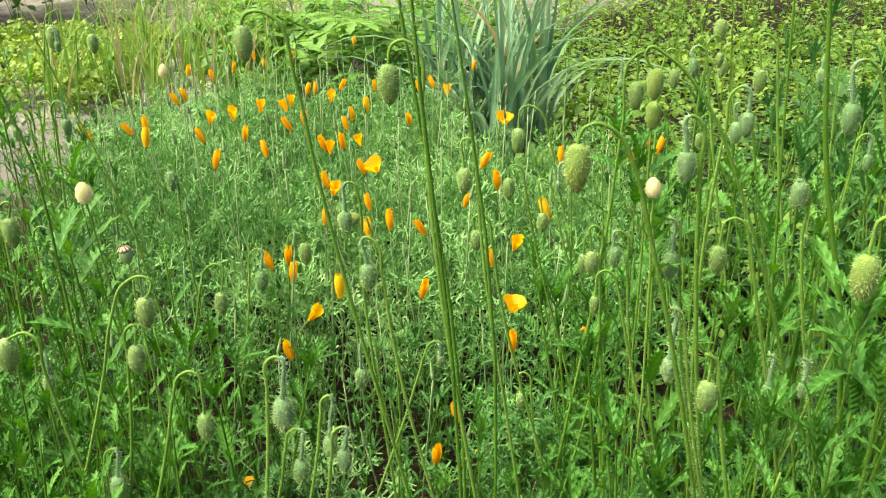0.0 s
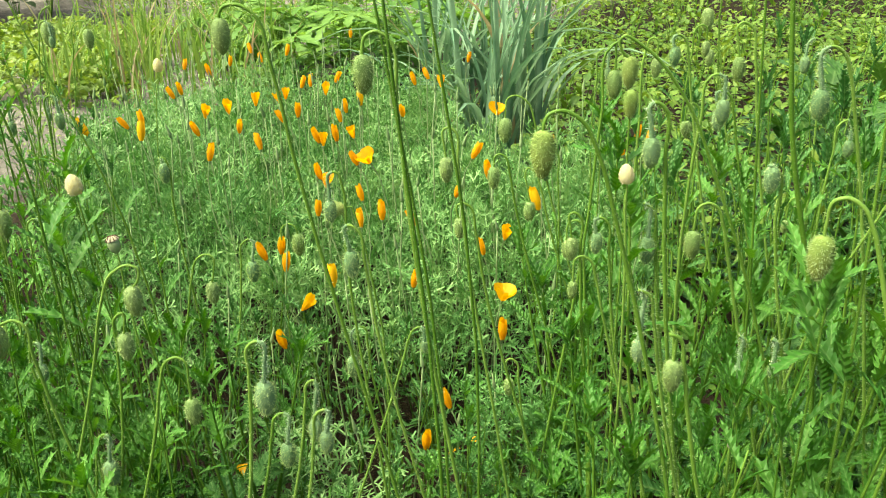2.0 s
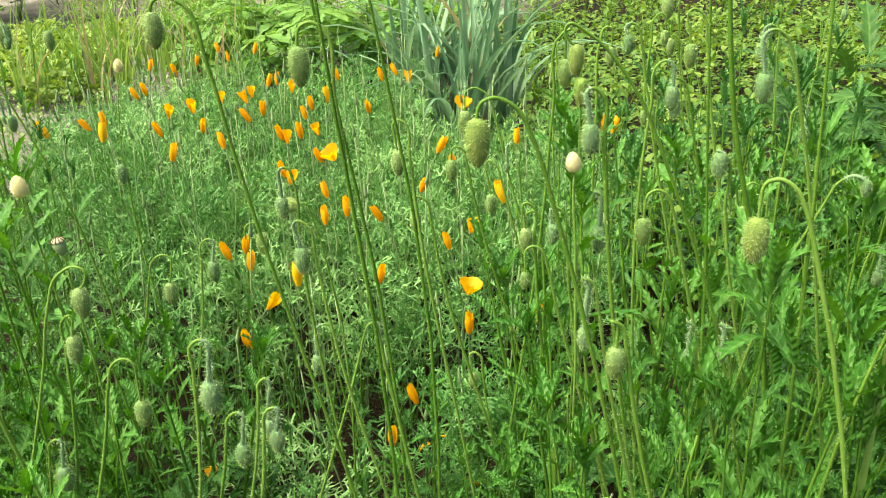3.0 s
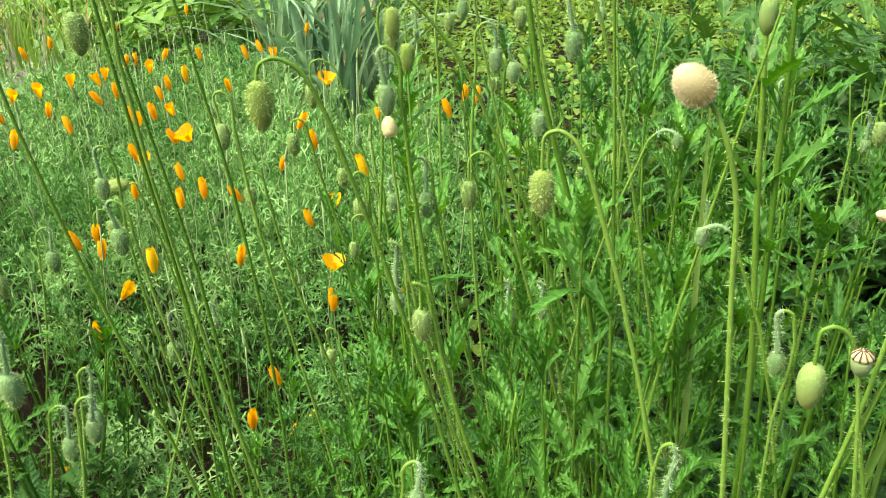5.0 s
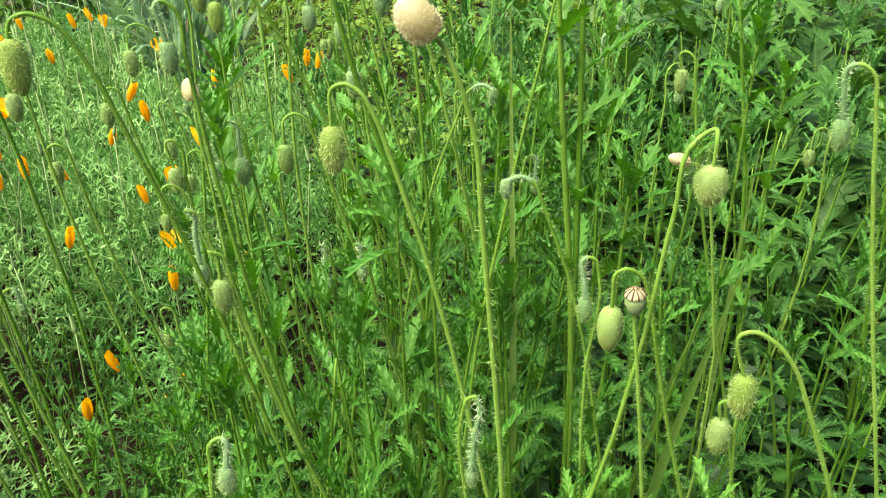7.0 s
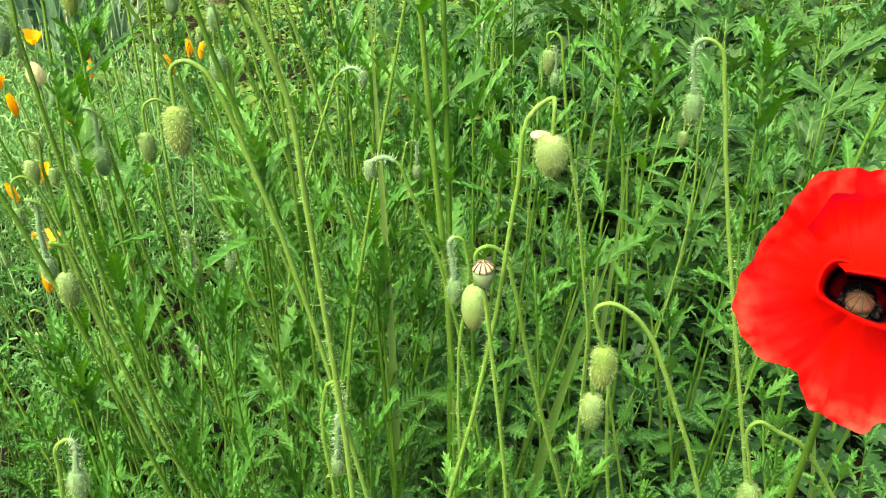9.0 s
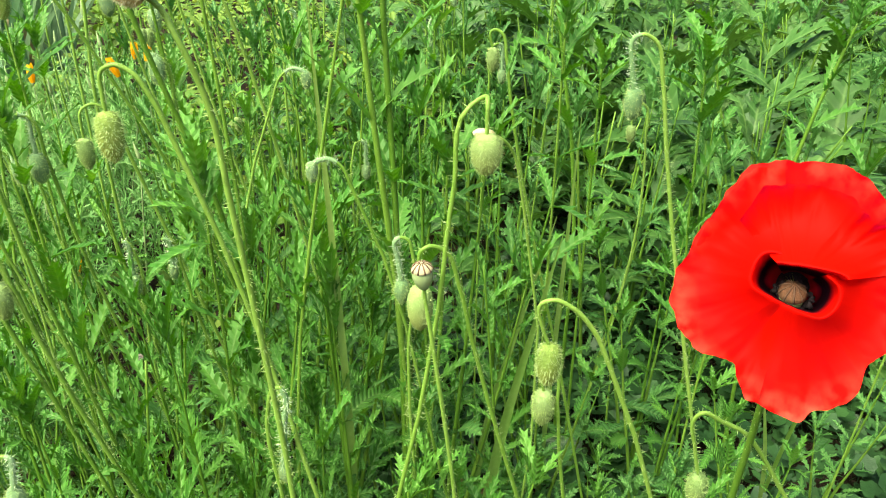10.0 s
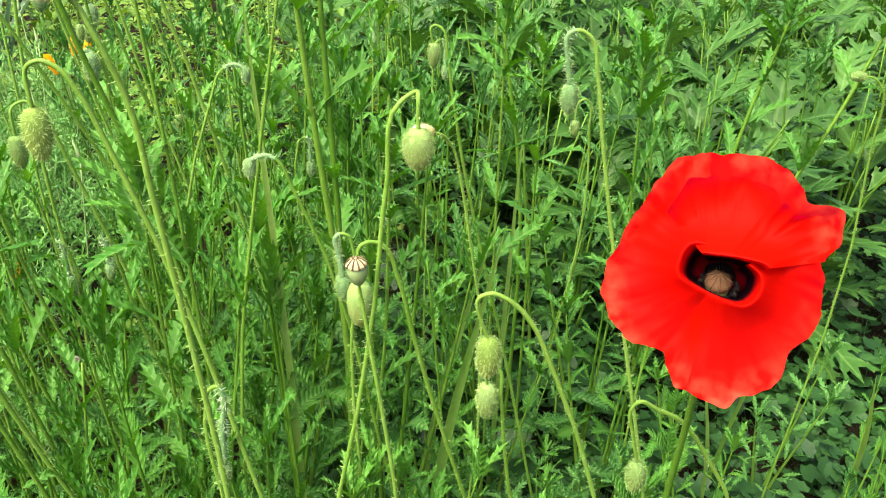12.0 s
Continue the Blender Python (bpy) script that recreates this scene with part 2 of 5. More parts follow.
def soil_mat():
    m = bpy.data.materials.new("soil")
    m.use_nodes = True
    n, k = m.node_tree.nodes, m.node_tree.links.new
    p, tex = n["Principled BSDF"], n.new("ShaderNodeTexCoord")
    a, b, c = n.new("ShaderNodeTexNoise"), n.new("ShaderNodeTexNoise"), n.new("ShaderNodeTexVoronoi")
    a.inputs["Scale"].default_value, a.inputs["Detail"].default_value = 1.7, 5
    b.inputs["Scale"].default_value, b.inputs["Detail"].default_value = 45, 6
    c.inputs["Scale"].default_value = 260
    for q in (a, b, c):
        k(tex.outputs["Object"], q.inputs["Vector"])
    mx = n.new("ShaderNodeMath")
    mx.operation = "MULTIPLY_ADD"
    mx.inputs[1].default_value = 0.5
    k(b.outputs[0], mx.inputs[0])
    hf = n.new("ShaderNodeMath")
    hf.operation = "MULTIPLY"
    hf.inputs[1].default_value = 0.5
    k(a.outputs[0], hf.inputs[0])
    k(hf.outputs[0], mx.inputs[2])
    r = ramp(n, [(0.3, (0.060, 0.058, 0.044)), (0.5, (0.14, 0.135, 0.106)), (0.7, (0.26, 0.25, 0.20))])
    k(mx.outputs[0], r.inputs[0])
    # dug bed: moist, painted darker still for shade under plants; trodden path: dry, pale
    sep, wob = n.new("ShaderNodeSeparateXYZ"), n.new("ShaderNodeMath")
    k(tex.outputs["Object"], sep.inputs[0])
    wob.operation = "MULTIPLY_ADD"
    wob.inputs[1].default_value = -2.0
    k(sep.outputs["X"], wob.inputs[0])
    k(sep.outputs["Y"], wob.inputs[2])
    edge = n.new("ShaderNodeMapRange")
    edge.inputs["From Min"].default_value, edge.inputs["From Max"].default_value = 4.6, 5.5
    k(wob.outputs[0], edge.inputs["Value"])
    moist_shade = ramp(n, [(0.3, (0.007, 0.0055, 0.003)), (0.5, (0.017, 0.013, 0.007)), (0.7, (0.036, 0.027, 0.015))])
    k(mx.outputs[0], moist_shade.inputs[0])
    both = n.new("ShaderNodeMix")
    both.data_type = "RGBA"
    k(edge.outputs[0], both.inputs["Factor"])
    k(moist_shade.outputs[0], both.inputs["A"])
    k(r.outputs[0], both.inputs["B"])
    k(both.outputs["Result"], p.inputs["Base Color"])
    p.inputs["Roughness"].default_value = 0.95
    p.inputs["Specular IOR Level"].default_value = 0.08
    bp = n.new("ShaderNodeBump")
    bp.inputs["Strength"].default_value, bp.inputs["Distance"].default_value = 0.6, 0.008
    sm = n.new("ShaderNodeMath")
    k(b.outputs[0], sm.inputs[0])
    k(c.outputs[0], sm.inputs[1])
    k(sm.outputs[0], bp.inputs["Height"])
    k(bp.outputs[0], p.inputs["Normal"])
    return m


M_SOIL = soil_mat()


# ---- mesh helpers ----
class Geo:
    """Vertices and faces gathered from many pieces into one mesh."""

    def __init__(self):
        self.v, self.f, self.rib, self.vein, self.n = [], [], [], [], 0

    def add(self, piece, m=None):
        v, f = piece[:2]
        v = np.asarray(v, float)
        self.rib.append(piece[2] if len(piece) > 2 else np.zeros(len(v)))
        self.vein.append(piece[3] if len(piece) > 3 else np.zeros(len(v)))
        if m is not None:
            a = np.array(m)
            v = v @ a[:3, :3].T + a[:3, 3]
        self.v.append(v)
        self.f.extend([tuple(i + self.n for i in q) for q in f])
        self.n += len(v)
        return self

    def piece(self):
        return np.concatenate(self.v), self.f

    def mesh(self, name, material, smooth=True):
        me = bpy.data.meshes.new(name)
        me.from_pydata(np.concatenate(self.v).tolist(), [], self.f)
        me.materials.append(material)
        rib = np.concatenate(self.rib)
        if rib.any():
            me.attributes.new("rib", "FLOAT", "POINT").data.foreach_set("value", rib.astype(np.float32))
            me.attributes.new("vein", "FLOAT", "POINT").data.foreach_set("value", np.concatenate(self.vein).astype(np.float32))
        if smooth:
            me.shade_smooth()
        return me


def mesh_of(name, piece, material, smooth=True):
    return Geo().add(piece).mesh(name, material, smooth)


def part(name, me, parent, m=None, label=""):
    ob = new(name, me)
    ob.parent = parent
    if m is not None:
        ob.matrix_basis = m
    return tagged(ob, label)


def thing(name, m=None, label="", category="", group="", kind=""):
    ob = new(name)
    ob.empty_display_size = 0.02
    if m is not None:
        ob.matrix_basis = m
    return tagged(ob, label, category, group, kind)


def smooth_path(points, steps=6):
    """A smooth line through the points, without overshoot where they lie unevenly."""
    p = [Vector(q) for q in points]
    p = [p[0] * 2 - p[1]] + p + [p[-1] * 2 - p[-2]]
    out = []
    for i in range(1, len(p) - 2):
        a, b, c, d = p[i - 1:i + 3]
        h0, h, h1 = (max(1e-6, (y - x).length) for x, y in ((a, b), (b, c), (c, d)))
        mb = ((b - a) * (h / h0) + (c - b) * (h0 / h)) * (h / (h0 + h))
        mc = ((c - b) * (h1 / h) + (d - c) * (h / h1)) * (h / (h + h1))
        for k in range(steps):
            t = k / steps
            out.append(b * (2 * t ** 3 - 3 * t * t + 1) + mb * (t ** 3 - 2 * t * t + t) + c * (3 * t * t - 2 * t ** 3) + mc * (t ** 3 - t * t))
    out.append(p[-2])
    return out


def tube(path, r0, r1, sides=6):
    v, f, side = [], [], Vector((1, 0, 0.1))
    for i, p in enumerate(path):
        d = (path[min(i + 1, len(path) - 1)] - path[max(i - 1, 0)]).normalized()
        side = (side - d * side.dot(d)).normalized()
        up, r = d.cross(side), r0 + (r1 - r0) * i / (len(path) - 1)
        for k in range(sides):
            a = 2 * math.pi * k / sides
            v.append(p + (side * math.cos(a) + up * math.sin(a)) * r)
        if i:
            b = (i - 1) * sides
            f += [(b + k, b + (k + 1) % sides, b + sides + (k + 1) % sides, b + sides + k) for k in range(sides)]
    f.append(tuple(range(len(v) - sides, len(v))))
    return np.array(v), f


def lathe(profile, sides=12):
    """profile: (radius, height) from bottom to top, round the z axis."""
    v, f = [], []
    for i, (r, z) in enumerate(profile):
        for k in range(sides):
            a = 2 * math.pi * k / sides
            v.append((r * math.cos(a), r * math.sin(a), z))
        if i:
            b = (i - 1) * sides
            f += [(b + k, b + (k + 1) % sides, b + sides + (k + 1) % sides, b + sides + k) for k in range(sides)]
    f += [tuple(reversed(range(sides))), tuple(range(len(v) - sides, len(v)))]
    return np.array(v), f


def hairs(roots, length, width, r):
    """Thin spikes; roots: (place, direction)."""
    v, f = [], []
    for p, d in roots:
        d = (d + Vector((r.gauss(0, 0.25), r.gauss(0, 0.25), r.gauss(0, 0.25)))).normalized()
        s = d.orthogonal().normalized() * width
        s.rotate(Matrix.Rotation(r.uniform(0, 3.14), 3, d))
        n, q = len(v), p + d * length * r.uniform(0.6, 1.25)
        v += [p - s, p + s, q, p + d.cross(s)]
        f += [(n, n + 1, n + 2), (n + 1, n + 3, n + 2)]
    return np.array([tuple(x) for x in v]), f


def path_hairs(path, radius, per_m, length, width, r, start=0.0):
    roots = []
    for a, b in zip(path[:-1], path[1:]):
        d = b - a
        for _ in range(max(1, round(d.length * per_m))):
            o = d.orthogonal().normalized()
            o.rotate(Matrix.Rotation(r.uniform(0, 6.283), 3, d.normalized()))
            p = a + d * r.random()
            if p.z >= start:
                roots.append((p + o * radius * 0.8, o))
    return hairs(roots, length, width, r) if roots else (np.zeros((3, 3)), [(0, 1, 2)])


def aim(place, axis, spin=0.0, scale=1.0):
    """A pose whose z points along axis."""
    q = Vector(axis).to_track_quat("Z", "Y").to_matrix().to_4x4()
    return Matrix.Translation(place) @ q @ Matrix.Rotation(spin, 4, "Z") @ Matrix.Scale(scale, 4)


# ---- leaves: along +y, face up (+z), base at the origin ----
def bend(v, curl, fold, twist=0.0):
    """Arches a flat leaf along its length and folds it along its midrib."""
    out = np.array(v, float)
    L = out[:, 1].max()
    for i, (x, y, z) in enumerate(out):
        a = curl * y / L
        z2 = z + abs(x) * fold
        yy = L * math.sin(a) / curl if abs(curl) > 1e-4 else y
        zz = -L * (1 - math.cos(a)) / curl if abs(curl) > 1e-4 else 0
        t = twist * y / L
        xx, zt = x * math.cos(t) - z2 * math.sin(t), x * math.sin(t) + z2 * math.cos(t)
        out[i] = (xx, yy + zt * math.sin(a), zz + zt * math.cos(a))
    return out


def poppy_leaf(L, W, lobes, r, curl=0.5, fold=0.25, web=0.16):
    """Pinnately cut leaf with pointed, toothed lobes."""
    v, f = [], []
    rows = lobes * 2 + 2
    for i in range(rows + 1):
        s = i / rows
        w = L * 0.02 * (1 - s) + W * web * math.sin(math.pi * min(1, s * 1.05)) ** 0.7 + 0.0006
        v += [(-w, s * L, 0), (0, s * L, -0.0012 * (1 - s)), (w, s * L, 0)]
        if i:
            b = 3 * (i - 1)
            f += [(b, b + 1, b + 4, b + 3), (b + 1, b + 2, b + 5, b + 4)]
    for side in (-1, 1):
        for j in range(lobes):
            s = 0.16 + 0.74 * (j + 0.5 + 0.2 * side * 0.5) / lobes + r.uniform(-0.015, 0.015)
            env = math.sin(math.pi * min(1.0, 0.12 + 0.86 * s)) ** 0.7
            w = W * env * r.uniform(0.75, 1.15)
            hb = 0.27 * 0.74 * L / lobes
            fwd = w * r.uniform(0.6, 1.15)
            y0, z = s * L, r.uniform(-0.12, 0.2) * w
            inner = W * web * 0.6
            n = len(v)
            pts = [(inner, y0 - hb * 1.2, 0), (w * 0.5, y0 - hb * 0.75 + fwd * 0.32, z * 0.4), (w * 0.66, y0 - hb * 1.0 + fwd * 0.55, z * 0.5),
                   (w * 0.74, y0 - hb * 0.35 + fwd * 0.62, z * 0.7), (w, y0 + fwd, z), (w * 0.66, y0 + hb * 0.5 + fwd * 0.72, z * 0.7),
                   (w * 0.52, y0 + hb * 1.15 + fwd * 0.68, z * 0.5), (w * 0.38, y0 + hb * 0.75 + fwd * 0.4, z * 0.4), (inner, y0 + hb * 1.2, 0),
                   (w * 0.42, y0 + fwd * 0.35, z * 0.4 - 0.0006)]
            v += [(side * x, y, q) for x, y, q in pts]
            c = n + 9
            f += [(n + a, n + a + 1, c) if side > 0 else (n + a + 1, n + a, c) for a in range(8)]
    n = len(v)
    v += [(-W * 0.16, L * 0.9, 0), (0, L * 1.1, 0), (W * 0.16, L * 0.9, 0)]
    f.append((n, n + 2, n + 1))
    rib = np.zeros(len(v))
    rib[1:3 * (rows + 1):3] = 1.0
    return bend(v, curl, fold, r.uniform(-0.4, 0.4)), f, rib


def cut_leaf(L, W, lobes, r, curl=0.5, fold=0.2, web=0.3, teeth=True):
    """A pinnately cut leaf: pointed lobes slant forward from a web along the midrib, each with a tooth on either side and a vein."""
    v, f, rib = [], [], []
    rows = lobes + 2
    ys = [L * (0.04 + 0.96 * (i / rows) ** 0.92) for i in range(rows + 1)]

    def env(s):
        return math.sin(math.pi * min(1.0, 0.10 + 0.84 * s ** 0.9)) ** 0.8

    for i, y in enumerate(ys):
        w = W * web * env(y / L) * (0.8 if i < rows else 0.1)
        v += [(-w, y + w * 0.5, 0.0), (0, y, -0.025 * W), (w, y + w * 0.5, 0.0)]
        rib += [0.0, 1.0, 0.0]
        if i:
            b = 3 * (i - 1)
            f += [(b, b + 1, b + 4, b + 3), (b + 1, b + 2, b + 5, b + 4)]
    v += [(-0.0009, 0, 0), (0.0009, 0, 0)]
    rib += [1.0, 1.0]
    f += [(len(v) - 2, len(v) - 1, 2, 1), (len(v) - 2, 1, 0)]
    for side in (-1, 1):
        for j in range(1, rows):
            y0, y1 = ys[j - 1], ys[j]
            h, ym = y1 - y0, (y0 + y1) / 2
            w = W * env(ym / L) * r.uniform(0.78, 1.18)
            inner = W * web * env(ym / L) * 0.8
            out, fwd, z = w - inner, r.uniform(0.6, 1.0) * w, r.uniform(-0.25, 0.35) * w
            a, b = (3 * (j - 1) + (2 if side > 0 else 0)), (3 * j + (2 if side > 0 else 0))
            base = ym + inner * 0.5
            pts = [(0.34, -0.17 * h + fwd * 0.26, 0.35), (0.62, -0.25 * h + fwd * 0.46, 0.5), (0.66, -0.08 * h + fwd * 0.60, 0.6), (1.0, fwd, 1.0),
                   (0.64, 0.15 * h + fwd * 0.72, 0.6), (0.52, 0.30 * h + fwd * 0.68, 0.5), (0.34, 0.15 * h + fwd * 0.42, 0.3)] if teeth else [(0.5, -0.17 * h + fwd * 0.38, 0.5), (1.0, fwd, 1.0), (0.46, 0.17 * h + fwd * 0.50, 0.4)]
            n = len(v)
            v += [(side * (inner + out * x), base + y, z * q) for x, y, q in pts]
            rib += [0.0] * len(pts)
            ring = [a] + list(range(n, n + len(pts))) + [b]
            if teeth:
                v.append((side * (inner + out * 0.40), base + fwd * 0.40, z * 0.35 - 0.02 * W))
                rib.append(0.84)
                c = len(v) - 1
                f += [(p, q, c) if side > 0 else (q, p, c) for p, q in zip(ring, ring[1:] + ring[:1])]
            else:
                f += [(ring[0], ring[1], ring[3], ring[4]), (ring[1], ring[2], ring[3])] if side > 0 else [(ring[4], ring[3], ring[1], ring[0]), (ring[3], ring[2], ring[1])]
    vein = np.array([(y - 0.85 * abs(x)) / L * rows for x, y, _ in v])
    return bend(v, curl, fold, r.uniform(-0.5, 0.5)), f, np.array(rib), vein


def scalloped_leaf(R, r):
    """A small kidney-shaped leaf with a scalloped margin on a thin stalk, face up."""
    v, f = [(0, 0, 0)], []
    for i in range(15):
        a = radians(-150 + 300 * i / 14)
        q = R * (1.0 if i % 2 else 0.84) * (0.86 + 0.14 * math.cos(a)) * r.uniform(0.93, 1.07)
        v.append((q * math.sin(a), q * math.cos(a), 0.22 * q * (1 if i % 2 else 0.6) + r.uniform(-0.06, 0.06) * R))
        if i:
            f.append((0, i + 1, i))
    n = len(v)
    v += [(-0.0006, -0.2 * R, -2.2 * R), (0.0006, -0.2 * R, -2.2 * R), (0.0005, 0, 0), (-0.0005, 0, 0)]
    f.append((n, n + 1, n + 2, n + 3))
    return np.array(v), f


def oval_leaf(L, W, r, teeth=0, curl=0.4, fold=0.2, rows=6):
    v, f = [], []
    for i in range(rows + 1):
        s = i / rows
        w = W * math.sin(math.pi * s ** 0.8) ** 0.75 * (1 + (0.22 if teeth and i % 2 else 0)) if 0 < i < rows else W * 0.06
        v += [(-w, s * L + (0.12 * W if teeth and i % 2 else 0), 0), (0, s * L, -0.04 * W), (w, s * L + (0.12 * W if teeth and i % 2 else 0), 0)]
        if i:
            b = 3 * (i - 1)
            f += [(b, b + 1, b + 4, b + 3), (b + 1, b + 2, b + 5, b + 4)]
    return bend(v, curl, fold, r.uniform(-0.3, 0.3)), f


def palmate_leaf(R, r, lobes=5):
    """A rounded leaf cut into pointed lobes."""
    v, f = [(0, 0, 0)], []
    for i in range(lobes):
        a = radians(-115 + 230 * i / (lobes - 1)) + r.uniform(-0.08, 0.08)
        d, s = np.array((math.sin(a), math.cos(a), 0.0)), np.array((math.cos(a), -math.sin(a), 0.0))
        rr = R * r.uniform(0.8, 1.1) * (1 - 0.25 * abs(i - (lobes - 1) / 2) / lobes)
        n = len(v)
        for al, sd in ((0.3, -0.09), (0.55, -0.18), (0.62, -0.10), (0.80, -0.15), (1.0, 0), (0.80, 0.15), (0.62, 0.10), (0.55, 0.18), (0.3, 0.09), (0.6, 0)):
            p = d * rr * al + s * rr * sd
            v.append((p[0], p[1], -0.25 * rr * al * al + abs(sd) * 0.25 * rr))
        c = n + 9
        f += [(n + q, n + q + 1, c) for q in range(8)] + [(0, n, c), (0, c, n + 8)]
    return np.array(v), f


def blade(L, W, arch, r, rows=8, droop=1.0):
    """A strap leaf rising from the origin and arching over to +y."""
    v, f = [], []
    for i in range(rows + 1):
        s = i / rows
        a = arch * s ** 1.6 * droop
        w = W * (1 - s ** 2.5) * (0.75 + 0.25 * min(1, s * 4)) + 0.0004
        if i == 0:
            y = z = 0.0
        else:
            y += L / rows * math.sin(a)
            z += L / rows * math.cos(a)
        v += [(-w, y, z + 0.0), (0, y + w * 0.7 * math.cos(a), z - w * 0.7 * math.sin(a)), (w, y, z)]
        if i:
            b = 3 * (i - 1)
            f += [(b, b + 1, b + 4, b + 3), (b + 1, b + 2, b + 5, b + 4)]
    return np.array(v), f


def frond(L, r):
    """The finely divided leaf of a california poppy: forks of narrow segments."""
    g = Geo()

    def strip(p, q, w):
        d = (q - p).normalized()
        s = d.cross(Vector((r.gauss(0, 0.3), r.gauss(0, 0.3), 1))).normalized() * w
        g.add(([p - s, p + s, q + s * 0.8, q - s * 0.8], [(0, 1, 2, 3)]))

    def fork(p, d, length, level):
        q = p + d * length
        strip(p, q, (0.0008, 0.0009, 0.0011, 0.0012)[3 - level])
        if level == 0:
            return
        for k in (-1, 0, 1):
            e = d.copy()
            e.rotate(Euler((r.gauss(0, 0.3), r.gauss(0, 0.2), k * 0.95 + r.gauss(0, 0.2))))
            fork(q, (e + Vector((0, 0, 0.12))).normalized(), length * (0.55 if level > 1 else 0.7) * r.uniform(0.75, 1.25) * (1.2 if k == 0 else 1.0), level - 1)

    fork(Vector((0, 0, 0)), Vector((0, 1, 0.35)).normalized(), L * 0.30, 3)
    return g.piece()


# ---- ground ----
def ground_sheet():
    xs = sorted({round(-4 + 0.1 * i, 3) for i in range(91)} | {-400, -120, -40, -15, -7, 8, 16, 40, 120, 400})
    ys = sorted({round(-1.0 + 0.1 * i, 3) for i in range(81)} | {-400, -120, -40, -12, -4, 9, 16, 40, 120, 400})
    v = [(x, y, 0.03 * noise.noise((x * 2.1, y * 2.1, 0)) + 0.018 * noise.noise((x * 7, y * 7, 3)) - 0.01) for y in ys for x in xs]
    w = len(xs)
    f = [(j * w + i, j * w + i + 1, (j + 1) * w + i + 1, (j + 1) * w + i) for j in range(len(ys) - 1) for i in range(w - 1)]
    return v, f


ground = tagged(new("ground", mesh_of("ground", ground_sheet(), M_SOIL)), "bare crumbly grey-brown garden soil", "ground", kind="structure")



def clods(r):
    """Crumbs and small clods of dry soil strewn over the bare path."""
    g = Geo()
    for _ in range(2600):
        x, y = r.uniform(-2.9, -0.5), r.uniform(2.0, 5.2)
        if y + 2.0 * -x < 4.4:
            continue
        q = 0.004 + 0.018 * r.random() ** 4
        v = [(q * r.uniform(0.6, 1.2), 0, 0), (0, q * r.uniform(0.6, 1.2), 0), (-q * r.uniform(0.6, 1.2), 0, 0), (0, -q * r.uniform(0.6, 1.2), 0), (0, 0, q * r.uniform(0.4, 0.9)), (0, 0, -q * 0.5)]
        h = 0.03 * noise.noise((x * 2.1, y * 2.1, 0)) + 0.018 * noise.noise((x * 7, y * 7, 3)) - 0.01
        g.add((v, [(0, 1, 4), (1, 2, 4), (2, 3, 4), (3, 0, 4), (1, 0, 5), (2, 1, 5), (3, 2, 5), (0, 3, 5)]), pose(x, y, h, 0, 0, r.uniform(0, 360)))
    return g.mesh("soil_clods", M_SOIL, False)


tagged(new("soil_clods", clods(random.Random(5))), "loose crumbs and small clods of dry grey soil", "soil", kind="stuff")

# ---- corn poppy plants: stems with cut leaves ----
LEAVES = [mesh_of("leaf", cut_leaf(0.11, 0.0125 + 0.0035 * (i % 3), 8 + i % 2, rng, rng.uniform(0.0, 1.2), rng.uniform(0.1, 0.5), (0.46, 0.55, 0.62)[i % 3]), M_POPPY) for i in range(14)]
OLD_LEAVES = [mesh_of("leaf", cut_leaf(0.135, 0.020 + 0.004 * (i % 3), 7 + i % 2, rng, rng.uniform(0.3, 1.3), rng.uniform(0.1, 0.4), 0.58), M_OLD_SHADED_LEAF) for i in range(8)]
LEAF_PIECES = [cut_leaf(0.10, 0.014, 4, rng, rng.uniform(0, 1.1), 0.35, 0.55, False) for i in range(8)]


